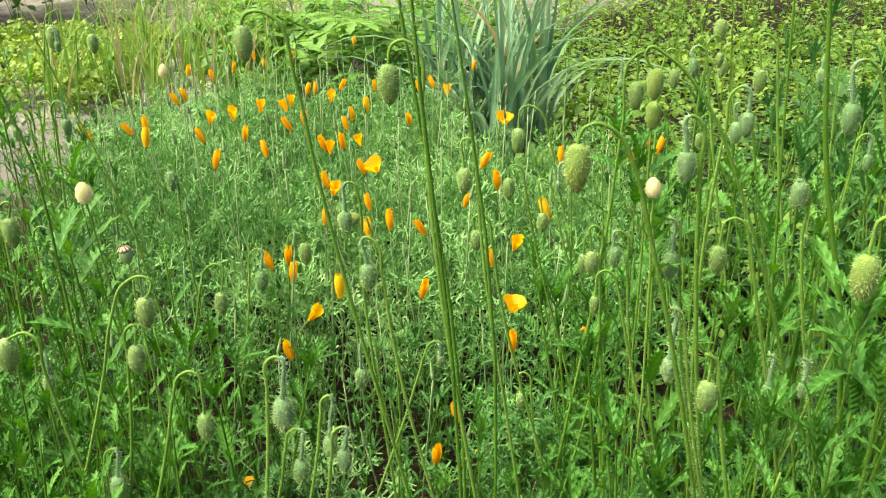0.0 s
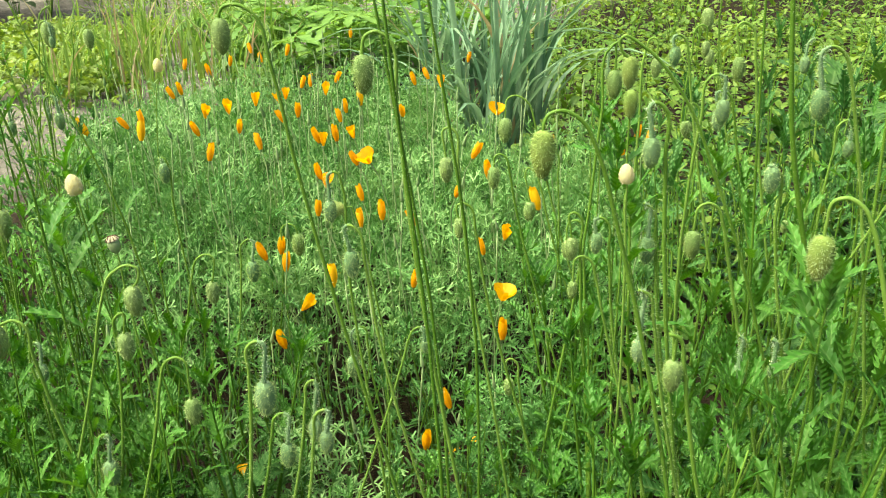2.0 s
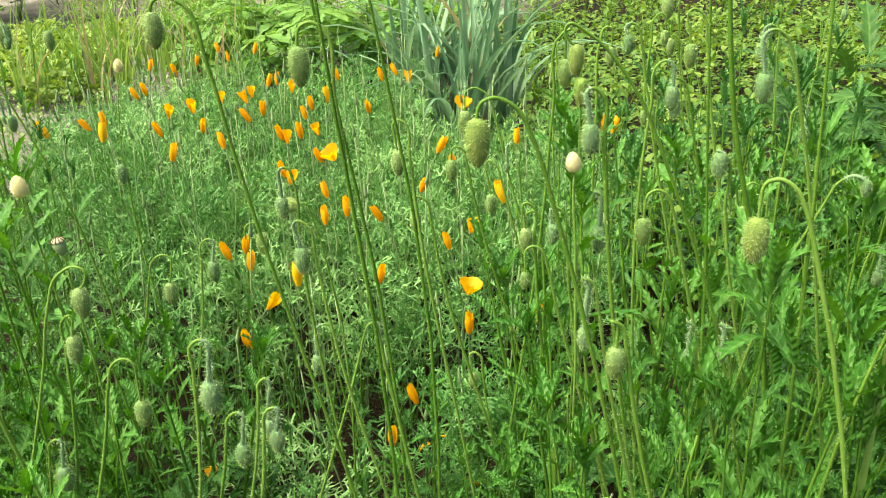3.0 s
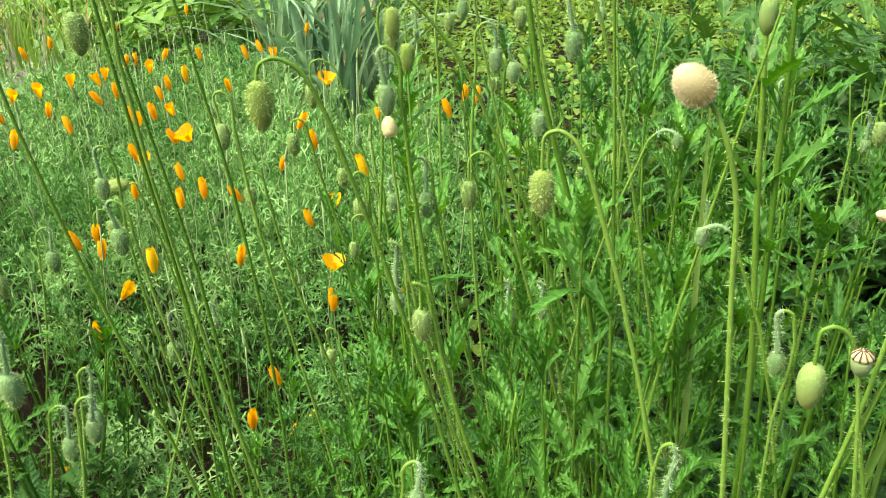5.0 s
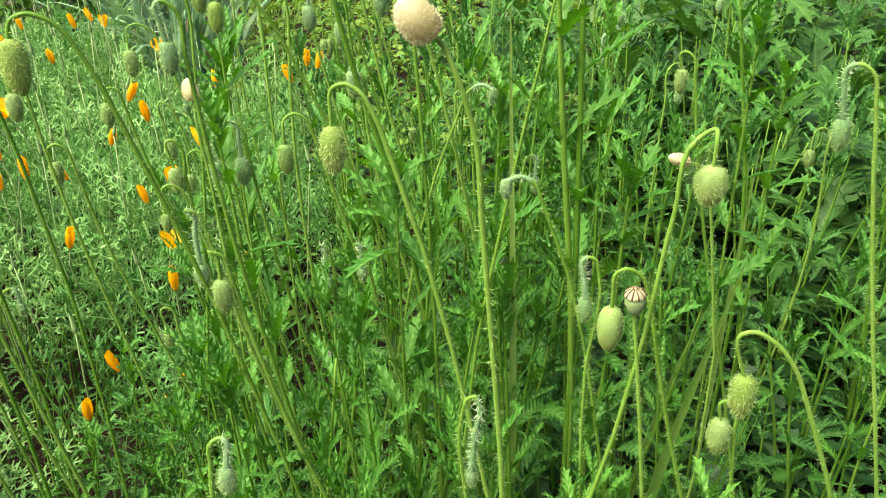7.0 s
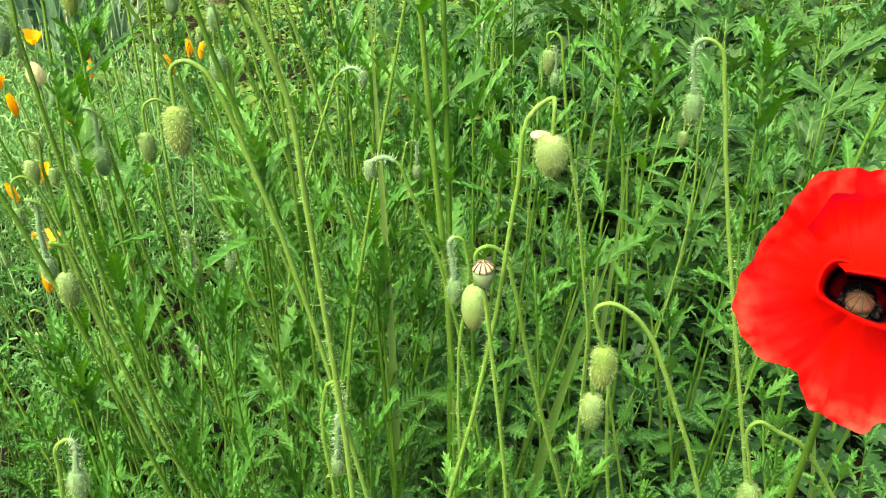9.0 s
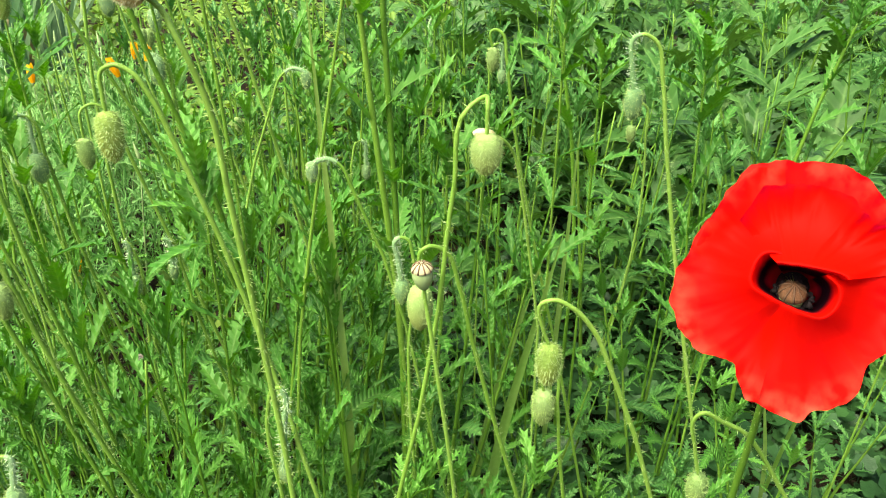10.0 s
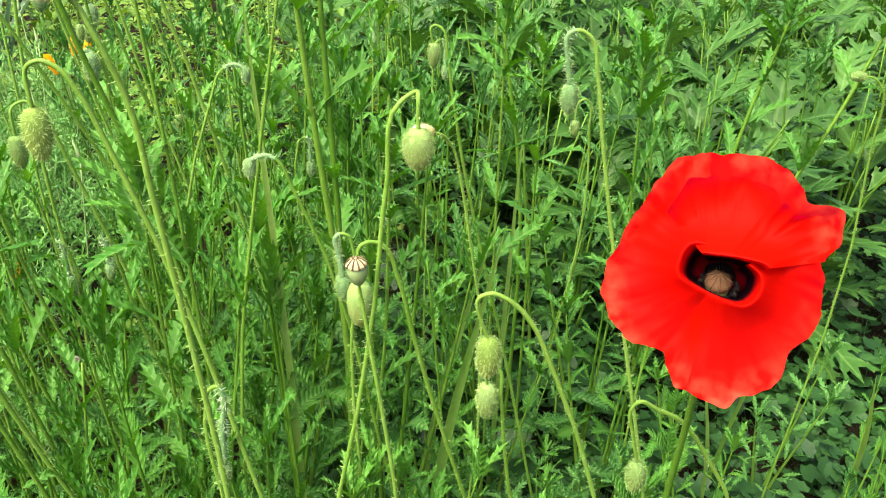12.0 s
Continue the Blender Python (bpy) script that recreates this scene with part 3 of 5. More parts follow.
def poppy_plant(height, stems, leaves, spread, r, joined=False):
    """Leafy stems from one root; the larger leaves are parts, but for plants further off."""
    base = thing("poppy_plant", None, "bright green poppy plant with deeply cut toothed leaves", "plant", "leafy poppy plants")
    g, tuft = Geo(), Geo()
    for s in range(stems):
        a = r.uniform(0, 6.283)
        d = Vector((math.cos(a), math.sin(a), 0)) * spread * r.uniform(0.3, 1)
        h = height * r.uniform(0.7, 1.05)
        path = smooth_path([(0, 0, -0.02), d * 0.35 + Vector((0, 0, h * 0.4)), d * 0.75 + Vector((0, 0, h * 0.75)), d + Vector((0, 0, h))], 4)
        if joined:
            tuft.add(tube(path, 0.0032, 0.0007, 5))
        else:
            part("stem", mesh_of("stem", tube(path, 0.0032, 0.0007, 5), M_STEM), base)
        count = leaves * (3 if joined else 4)
        for k in range(count):
            t = 0.1 + 0.9 * (k + 0.5) / count
            i = min(len(path) - 1, round(t * (len(path) - 1)))
            small = k % 4 > 0
            turn, lift = k * 2.4 + r.uniform(-0.6, 0.6), 18 + 48 * t + r.uniform(-25, 25)
            size = (0.95 - 0.45 * t) * r.uniform(0.55, 1.0) * (0.52 if small and not joined else 0.6 if small else 0.8)
            m = Matrix.Translation(path[i]) @ Matrix.Rotation(turn, 4, "Z") @ Matrix.Rotation(radians(lift), 4, "X") @ Matrix.Rotation(r.uniform(-0.7, 0.7), 4, "Y")
            if small:
                m = m @ Matrix.Translation((0, r.uniform(0, 0.03), 0))
            m = m @ Matrix.Scale(size, 4)
            if joined or small:
                g.add(r.choice(LEAF_PIECES), m)
            else:
                part("leaf", r.choice(OLD_LEAVES if t < 0.5 else LEAVES), base, m)
        for k in range(5):
            g.add(r.choice(LEAF_PIECES), Matrix.Translation(path[-1] - Vector((0, 0, 0.01))) @ Matrix.Rotation(k * 1.3, 4, "Z") @ Matrix.Rotation(radians(r.uniform(45, 85)), 4, "X") @ Matrix.Scale(r.uniform(0.3, 0.5), 4))
    # joined plants take the darker old-leaf green throughout, which paints in their shade
    tagged(part("foliage", g.mesh("foliage", M_OLD_SHADED_LEAF if joined else M_POPPY), base), kind="stuff")
    if joined:
        tagged(part("stem_tuft", tuft.mesh("stem_tuft", M_STEM), base), kind="stuff")
    return base


POPPIES = [poppy_plant(0.36 + 0.03 * (i % 3), 3, 7 + i % 2, 0.08, rng) for i in range(6)]
FAR_POPPIES = [poppy_plant(0.36 + 0.03 * (i % 3), 3, 6 + i % 2, 0.085, rng, True) for i in range(4)]
LOW_POPPIES = [poppy_plant(0.36, 2, 4 + i % 2, 0.10, rng, True) for i in range(4)]


def scatter(x0, x1, y0, y1, gap, r, ok=lambda x, y: True, tries=4000):
    pts = []
    for _ in range(tries):
        x, y = r.uniform(x0, x1), r.uniform(y0, y1)
        if ok(x, y) and all((x - a) ** 2 + (y - b) ** 2 > gap * gap for a, b in pts):
            pts.append((x, y))
    return pts


def stand(kinds, pts, r, low, high, slim=1.0):
    """Copies of the kinds at the places, each turned and sized its own way."""
    for x, y in pts:
        copy_thing(r.choice(kinds), pose(x, y, 0, r.uniform(-6, 6), r.uniform(-6, 6), r.uniform(0, 360))).scale = (slim * (low + high) / 2, slim * (low + high) / 2, r.uniform(low, high))


def plant_out(kinds, pts, r, low=1.0, high=1.0):
    """The kinds themselves at the first places, copies at the rest; heights vary from low to high."""
    for i, (x, y) in enumerate(pts):
        m = pose(x, y, 0, 0, 0, r.uniform(0, 360))
        if i < len(kinds):
            ob = kinds[i]
            ob.matrix_basis = m
        else:
            ob = copy_thing(r.choice(kinds), m)
        ob.scale = (1, 1, r.uniform(low, high))


def in_bed(x, y):
    """The california poppy bed."""
    if x > -0.08 and y > 1.8:
        return False
    return -0.95 < x < 0.26 and 0.78 + 0.25 * max(0, -x - 0.1) < y < 2.45 and y > 0.78 + 1.6 * max(0, x - 0.02) and x > -0.35 - 0.55 * (y - 0.75)


plant_out(POPPIES, scatter(0.15, 0.5, 0.44, 0.95, 0.08, rng, lambda x, y: not in_bed(x, y) and x < 0.30 + 0.30 * y), rng, 1.05, 1.42)
stand(POPPIES, scatter(0.4, 0.75, 0.38, 0.95, 0.105, rng, lambda x, y: x > 0.32 + 0.30 * y and x + 0.9 * y < 1.3), rng, 0.7, 0.95)
stand(POPPIES, scatter(0.03, 0.14, 0.5, 0.95, 0.075, rng), rng, 0.55, 0.75)
stand(POPPIES, scatter(-0.9, -0.2, 0.46, 0.85, 0.07, rng, lambda x, y: not in_bed(x, y)), rng, 0.8, 1.05)
stand(LOW_POPPIES, scatter(-0.5, 0.16, 0.8, 1.08, 0.085, rng), rng, 0.42, 0.62)
stand(POPPIES, scatter(-0.2, 0.02, 0.42, 0.85, 0.105, rng, lambda x, y: not in_bed(x, y)), rng, 0.45, 0.7)
plant_out(FAR_POPPIES, scatter(0.3, 1.25, 0.7, 1.8, 0.128, rng, lambda x, y: x + 0.9 * y >= 1.28), rng, 0.95, 1.4)
stand(FAR_POPPIES, scatter(-1.2, -0.45, 0.8, 1.8, 0.105, rng, lambda x, y: not in_bed(x, y)), rng, 0.65, 1.0)

stand(POPPIES, [(0.15, 0.40), (0.22, 0.385), (0.29, 0.375), (0.36, 0.38), (0.26, 0.44), (0.18, 0.47), (0.33, 0.45)], rng, 1.1, 1.22, 0.62)
stand(POPPIES, [(0.47, 0.38), (0.58, 0.44)], rng, 0.55, 0.65)
stand(POPPIES, [(0.90, 0.37)], rng, 0.6, 0.7, 0.8)
stand(LOW_POPPIES, scatter(0.02, 0.75, 0.36, 0.95, 0.085, rng, lambda x, y: not in_bed(x, y)), rng, 0.5, 0.65, 1.2)
stand(LOW_POPPIES, scatter(-0.32, 0.2, 0.5, 1.15, 0.066, rng), rng, 0.36, 0.55, 0.9)
stand(LOW_POPPIES, scatter(-0.7, 0.0, 0.42, 0.8, 0.09, rng, lambda x, y: not in_bed(x, y)), rng, 0.45, 0.6, 1.2)
# unseen poppies behind and below the camera, added to shade the ones in view
plant_out(LOW_POPPIES, scatter(-0.9, 1.0, -0.75, 0.26, 0.24, rng, lambda x, y: y < 0.32 - 0.35 * max(0, x - 0.1)), rng, 0.7, 0.95)

stand(POPPIES, [(0.80, 0.285), (0.87, 0.33)], rng, 0.62, 0.75, 0.7)
edge = random.Random(23)
stand(LOW_POPPIES, scatter(-0.46, -0.02, 0.92, 1.24, 0.085, edge), edge, 0.55, 0.8)

# ---- nodding poppy buds on bristly stalks ----
BUD_PROFILE = [(0.10, 0.0), (0.30, 0.06), (0.40, 0.2), (0.44, 0.38), (0.42, 0.58), (0.34, 0.77), (0.20, 0.92), (0.05, 1.0)]


def bud_mesh(kind, r):
    """A two-sepalled bud of unit length hanging from the origin down -z."""
    wide = {"n": 0.57, "y": 0.56, "h": 0.61, "p": 0.80, "k": 0.62, "q": 0.90, "r": 0.80, "g": 0.58}[kind]
    v, f = lathe([(q * wide, -z) for q, z in BUD_PROFILE], 14)
    for i, (x, y, z) in enumerate(v):
        a = math.atan2(y, x)
        k = 1 - 0.07 * math.exp(-(math.sin(a) / 0.16) ** 2) + 0.04 * noise.noise((x * 5, y * 5, z * 5))
        v[i] = (x * k, y * k, z)
    return v, [tuple(reversed(q)) for q in f]


def bud_hairs(kind, r, count, length):
    wide, roots = {"n": 0.57, "y": 0.56, "h": 0.61, "p": 0.80, "k": 0.62, "q": 0.90, "r": 0.80, "g": 0.58}[kind], []
    for _ in range(count):
        t, a = r.uniform(0.04, 0.99), r.uniform(0, 6.283)
        i = next(q for q in range(len(BUD_PROFILE) - 1) if BUD_PROFILE[q + 1][1] >= t)
        (ra, za), (rb, zb) = BUD_PROFILE[i], BUD_PROFILE[i + 1]
        rad = (ra + (rb - ra) * (t - za) / (zb - za)) * wide
        roots.append((Vector((rad * math.cos(a), rad * math.sin(a), -t)) * 0.97, Vector((math.cos(a), math.sin(a), 0.2 - 1.1 * t))))
    return hairs(roots, length, 0.0066 if kind in "ny" else 0.0055, r)


BUDS = {k: [mesh_of("bud", bud_mesh(k, rng), {"n": M_BUD, "y": M_BUDY, "h": M_BUDG, "p": M_PALE, "k": M_PEACH, "q": M_PEACH, "r": M_ROUND, "g": M_ROUND}[k]) for _ in range(2)] for k in "nyhpkqrg"}
FUZZ = {k: [mesh_of("bristles", bud_hairs(k, rng, n, l), M_FUZZ if k in "kpq" else M_HAIR) for _ in range(2)] for k, n, l in (("n", 700, 0.085), ("y", 760, 0.085), ("h", 620, 0.12), ("p", 900, 0.075), ("k", 300, 0.05), ("q", 1500, 0.085), ("r", 1200, 0.10), ("g", 260, 0.05))}
BUD_LABEL = {"n": "nodding green poppy bud on a bristly hooked stalk", "y": "plump yellowish-green poppy bud nodding on a bristly stalk",
             "h": "young grey-green poppy bud with dense white bristles", "r": "round pale yellow-green poppy bud with fine white fuzz", "g": "smooth pale yellow-green poppy bud nodding on its stalk"}


def stalk(bud, apex, via, base, length, kind):
    """A nodding bud: its middle, the top of the hook, a point of the stalk below, its foot, the bud's length."""
    b, a, s = Vector(bud), Vector(apex), Vector(via)
    root = Vector((base[0], base[1], 0.0))
    ob = thing("poppy_bud", Matrix.Translation(root), BUD_LABEL[kind], "flower bud", "nodding poppy buds")
    hang = Vector((b.x - a.x, b.y - a.y, 0)) * 0.25 + Vector((0, 0, -1))
    if b.z > a.z - 0.4 * length:
        hang = (b - a)
    hang.normalize()
    top = b - hang * length * 0.5
    out = s - a
    out.z = 0
    w = min(0.02, max(0.006, out.length * 0.45))
    out = out.normalized() if out.length > 1e-4 else Vector((1, 0, 0))
    steep = Vector((s.x - a.x, s.y - a.y, 0)).length < 1.5 * w
    knee = s + (root - s) * (0.5 if steep else 0.42) + (s - a) * (0.1 if steep else 0.5)
    drop = a.z - top.z
    if drop > 0.006:
        inn = Vector((top.x - a.x, top.y - a.y, 0))
        if inn.length < 0.4 * w:
            inn -= out * 0.5 * w
        e = min(0.9 * max(inn.length, 0.5 * w), 0.7 * drop)
        ease = a + out * 0.74 * w - Vector((0, 0, 0.33 * w))
        hook = ([a + out * w - Vector((0, 0, 1.15 * w))] if steep else [(s + ease) / 2 + Vector((0, 0, 0.13 * (s - ease).length))]) + [a + out * 0.74 * w - Vector((0, 0, 0.33 * w)), a, a + inn * 0.74 - Vector((0, 0, 0.33 * e)), Vector((top.x, top.y, (a.z - e + top.z) / 2)) + (inn - Vector((top.x - a.x, top.y - a.y, 0))) * 0.6]
    else:
        hook = [a + out * w - Vector((0, 0, 0.5 * w)), a, (top + a) / 2]
    path = [p - root for p in smooth_path([root, knee, s, *hook, top + hang * 0.002], 5)]
    thick = 0.00125 if length > 0.018 else 0.00105
    part("stem", mesh_of("stem", tube(path, thick * 1.2, thick * 0.8, 6), M_STALK), ob)
    part("stem_bristles", mesh_of("stem_bristles", path_hairs(path, thick, 1400 if kind == "h" else 1000, 0.0040 if kind == "h" else 0.0028, 0.00017, rng, 0.22), M_HAIR), ob)
    if kind == "h":
        part("neck", mesh_of("neck", tube(path[-15:], 0.0013, 0.0018, 7), M_BUDG), ob, None, "thick pale downy neck")
        part("neck_hairs", mesh_of("neck_hairs", path_hairs(path[-15:], 0.0016, 3800, 0.0034, 0.00016, rng), M_SILVER), ob, None, "dense silvery hairs on the neck")
    q = part("bud", rng.choice(BUDS[kind]), ob, aim(top - root, -hang, rng.uniform(0, 6.28), length))
    part("bristles", rng.choice(FUZZ[kind]), q)
    return ob


stalk((-0.123, 0.529, 0.708), (-0.112, 0.529, 0.728), (-0.083, 0.531, 0.626), (0.037, 0.539), 0.0232, "n")
stalk((-0.031, 0.521, 0.685), (-0.022, 0.522, 0.712), (-0.005, 0.523, 0.591), (0.078, 0.528), 0.0258, "n")
stalk((0.080, 0.448, 0.655), (0.089, 0.449, 0.680), (0.123, 0.451, 0.618), (0.243, 0.459), 0.0282, "y")
stalk((0.158, 0.656, 0.659), (0.151, 0.655, 0.687), (0.236, 0.660, 0.571), (0.355, 0.668), 0.0252, "y")
stalk((0.159, 0.742, 0.631), (0.163, 0.742, 0.670), (0.143, 0.741, 0.508), (0.081, 0.737), 0.0260, "n")
stalk((0.148, 0.489, 0.644), (0.148, 0.489, 0.675), (0.161, 0.490, 0.588), (0.244, 0.495), 0.0196, "h")
stalk((0.065, 1.000, 0.518), (0.076, 1.001, 0.562), (0.117, 1.003, 0.459), (0.237, 1.011), 0.0318, "n")
stalk((0.052, 0.853, 0.505), (0.058, 0.854, 0.532), (0.074, 0.855, 0.482), (0.194, 0.862), 0.0257, "n")
stalk((0.010, 0.699, 0.564), (0.012, 0.699, 0.603), (0.024, 0.700, 0.522), (0.100, 0.705), 0.0239, "n")
stalk((0.020, 0.736, 0.493), (0.023, 0.736, 0.519), (0.041, 0.737, 0.449), (0.151, 0.745), 0.0215, "n")
stalk((0.096, 0.950, 0.429), (0.092, 0.950, 0.485), (0.117, 0.951, 0.425), (0.237, 0.959), 0.0263, "n")
stalk((0.122, 0.677, 0.498), (0.122, 0.677, 0.533), (0.133, 0.678, 0.445), (0.189, 0.682), 0.0226, "n")
stalk((0.152, 0.740, 0.477), (0.154, 0.740, 0.504), (0.170, 0.741, 0.413), (0.246, 0.746), 0.0220, "h")
stalk((0.177, 0.621, 0.522), (0.171, 0.620, 0.563), (0.189, 0.622, 0.476), (0.286, 0.628), 0.0234, "h")
stalk((0.210, 0.610, 0.532), (0.219, 0.611, 0.567), (0.239, 0.612, 0.522), (0.358, 0.620), 0.0241, "n")
stalk((0.286, 0.811, 0.631), (0.285, 0.811, 0.675), (0.309, 0.812, 0.590), (0.428, 0.820), 0.0235, "n")
stalk((0.289, 0.608, 0.645), (0.291, 0.608, 0.687), (0.315, 0.610, 0.641), (0.435, 0.617), 0.0228, "h")
stalk((0.359, 1.250, 0.616), (0.362, 1.250, 0.659), (0.384, 1.252, 0.538), (0.480, 1.258), 0.0338, "n")
stalk((0.236, 0.866, 0.633), (0.238, 0.866, 0.655), (0.256, 0.868, 0.599), (0.376, 0.875), 0.0209, "h")
stalk((0.294, 1.030, 0.512), (0.294, 1.030, 0.532), (0.308, 1.031, 0.482), (0.428, 1.039), 0.0225, "n")
stalk((0.367, 1.246, 0.562), (0.369, 1.246, 0.579), (0.386, 1.247, 0.531), (0.505, 1.254), 0.0251, "n")
stalk((0.291, 0.879, 0.563), (0.291, 0.879, 0.595), (0.315, 0.880, 0.532), (0.434, 0.888), 0.0244, "h")
stalk((0.249, 0.509, 0.480), (0.245, 0.509, 0.505), (0.259, 0.510, 0.448), (0.371, 0.517), 0.0120, "h")
stalk((0.224, 0.504, 0.478), (0.221, 0.504, 0.510), (0.226, 0.504, 0.432), (0.254, 0.506), 0.0168, "h")
stalk((0.160, 0.427, 0.525), (0.156, 0.426, 0.554), (0.171, 0.427, 0.503), (0.291, 0.435), 0.0216, "n")
stalk((0.147, 0.468, 0.518), (0.144, 0.467, 0.562), (0.160, 0.468, 0.508), (0.279, 0.476), 0.0167, "h")
stalk((0.117, 0.603, 0.494), (0.123, 0.604, 0.524), (0.141, 0.605, 0.479), (0.260, 0.612), 0.0156, "n")
stalk((-0.008, 0.638, 0.418), (-0.012, 0.638, 0.438), (-0.027, 0.637, 0.406), (-0.147, 0.629), 0.0130, "h")
stalk((0.072, 0.815, 0.262), (0.073, 0.816, 0.300), (0.088, 0.816, 0.223), (0.132, 0.819), 0.0225, "n")
stalk((-0.065, 0.617, 0.508), (-0.066, 0.617, 0.543), (-0.048, 0.618, 0.456), (0.042, 0.624), 0.0241, "h")
stalk((-0.096, 0.692, 0.526), (-0.091, 0.692, 0.564), (-0.084, 0.693, 0.484), (-0.039, 0.696), 0.0214, "h")
stalk((-0.239, 1.109, 0.312), (-0.253, 1.108, 0.346), (-0.268, 1.107, 0.247), (-0.304, 1.105), 0.0355, "n")
stalk((-0.247, 0.912, 0.360), (-0.248, 0.912, 0.404), (-0.268, 0.911, 0.312), (-0.335, 0.907), 0.0286, "h")
stalk((-0.264, 0.814, 0.379), (-0.266, 0.814, 0.427), (-0.295, 0.812, 0.356), (-0.414, 0.804), 0.0274, "n")
stalk((-0.245, 0.592, 0.483), (-0.244, 0.592, 0.516), (-0.288, 0.589, 0.427), (-0.408, 0.581), 0.0274, "n")
stalk((-0.255, 0.584, 0.444), (-0.253, 0.584, 0.476), (-0.267, 0.583, 0.398), (-0.337, 0.578), 0.0260, "n")
stalk((-0.183, 0.533, 0.416), (-0.190, 0.533, 0.466), (-0.213, 0.531, 0.409), (-0.332, 0.524), 0.0242, "n")
stalk((-0.103, 0.472, 0.472), (-0.105, 0.472, 0.517), (-0.115, 0.471, 0.451), (-0.188, 0.467), 0.0261, "h")
stalk((-0.120, 0.564, 0.352), (-0.121, 0.564, 0.395), (-0.137, 0.563, 0.343), (-0.242, 0.556), 0.0238, "h")
stalk((-0.068, 0.493, 0.420), (-0.068, 0.493, 0.449), (-0.081, 0.492, 0.392), (-0.170, 0.487), 0.0194, "h")
stalk((-0.093, 0.559, 0.382), (-0.091, 0.559, 0.431), (-0.103, 0.559, 0.382), (-0.188, 0.553), 0.0210, "h")
stalk((-0.127, 0.902, 0.231), (-0.114, 0.903, 0.290), (-0.104, 0.903, 0.231), (-0.065, 0.906), 0.0293, "h")
stalk((-0.286, 0.575, 0.318), (-0.285, 0.575, 0.360), (-0.301, 0.574, 0.309), (-0.400, 0.568), 0.0265, "h")
stalk((-0.373, 0.986, 0.464), (-0.374, 0.986, 0.485), (-0.368, 0.986, 0.418), (-0.334, 0.988), 0.0274, "h")
stalk((-0.392, 0.667, 0.520), (-0.390, 0.667, 0.549), (-0.408, 0.666, 0.505), (-0.528, 0.659), 0.0285, "n")
stalk((-0.300, 0.492, 0.500), (-0.285, 0.493, 0.518), (-0.277, 0.493, 0.491), (-0.191, 0.499), 0.0269, "n")
stalk((-0.384, 0.660, 0.367), (-0.386, 0.660, 0.401), (-0.388, 0.660, 0.329), (-0.395, 0.660), 0.0194, "h")
stalk((-0.679, 1.325, 0.588), (-0.666, 1.326, 0.634), (-0.711, 1.323, 0.496), (-0.830, 1.315), 0.0416, "n")
stalk((-0.751, 1.600, 0.537), (-0.761, 1.599, 0.573), (-0.799, 1.597, 0.424), (-0.906, 1.590), 0.0395, "n")
stalk((0.361, 0.355, 0.513), (0.366, 0.354, 0.550), (0.390, 0.351, 0.489), (0.509, 0.338), 0.0281, "g")
stalk((0.3575, 0.276, 0.630), (0.359, 0.280, 0.652), (0.340, 0.282, 0.560), (0.227, 0.331), 0.0172, "r")
stalk((0.409, 0.300, 0.499), (0.408, 0.300, 0.538), (0.438, 0.287, 0.497), (0.549, 0.241), 0.0258, "y")
stalk((0.454, 0.372, 0.403), (0.455, 0.372, 0.432), (0.466, 0.367, 0.367), (0.528, 0.341), 0.0282, "n")
stalk((0.489, 0.264, 0.415), (0.484, 0.266, 0.469), (0.516, 0.250, 0.443), (0.622, 0.195), 0.0225, "n")
stalk((0.504, 0.381, 0.600), (0.505, 0.380, 0.640), (0.523, 0.371, 0.578), (0.629, 0.316), 0.0189, "h")
stalk((0.329, 0.440, 0.564), (0.338, 0.437, 0.572), (0.350, 0.432, 0.554), (0.460, 0.386), 0.0132, "h")
stalk((0.371, 0.409, 0.491), (0.371, 0.409, 0.528), (0.374, 0.408, 0.447), (0.394, 0.399), 0.0172, "h")
stalk((0.368, 0.593, 0.572), (0.360, 0.596, 0.581), (0.343, 0.603, 0.555), (0.232, 0.649), 0.0138, "h")
stalk((0.495, 0.540, 0.587), (0.496, 0.540, 0.609), (0.508, 0.534, 0.557), (0.614, 0.478), 0.0188, "n")
stalk((0.226, 0.411, 0.610), (0.233, 0.408, 0.645), (0.253, 0.400, 0.609), (0.364, 0.354), 0.0262, "y")
stalk((0.150, 0.370, 0.443), (0.150, 0.371, 0.472), (0.140, 0.372, 0.425), (0.061, 0.388), 0.0184, "h")
stalk((0.276, 0.330, 0.450), (0.278, 0.329, 0.504), (0.274, 0.331, 0.423), (0.249, 0.341), 0.0121, "h")
stalk((0.267, 0.620, 0.583), (0.264, 0.620, 0.595), (0.275, 0.621, 0.548), (0.395, 0.628), 0.0216, "h")


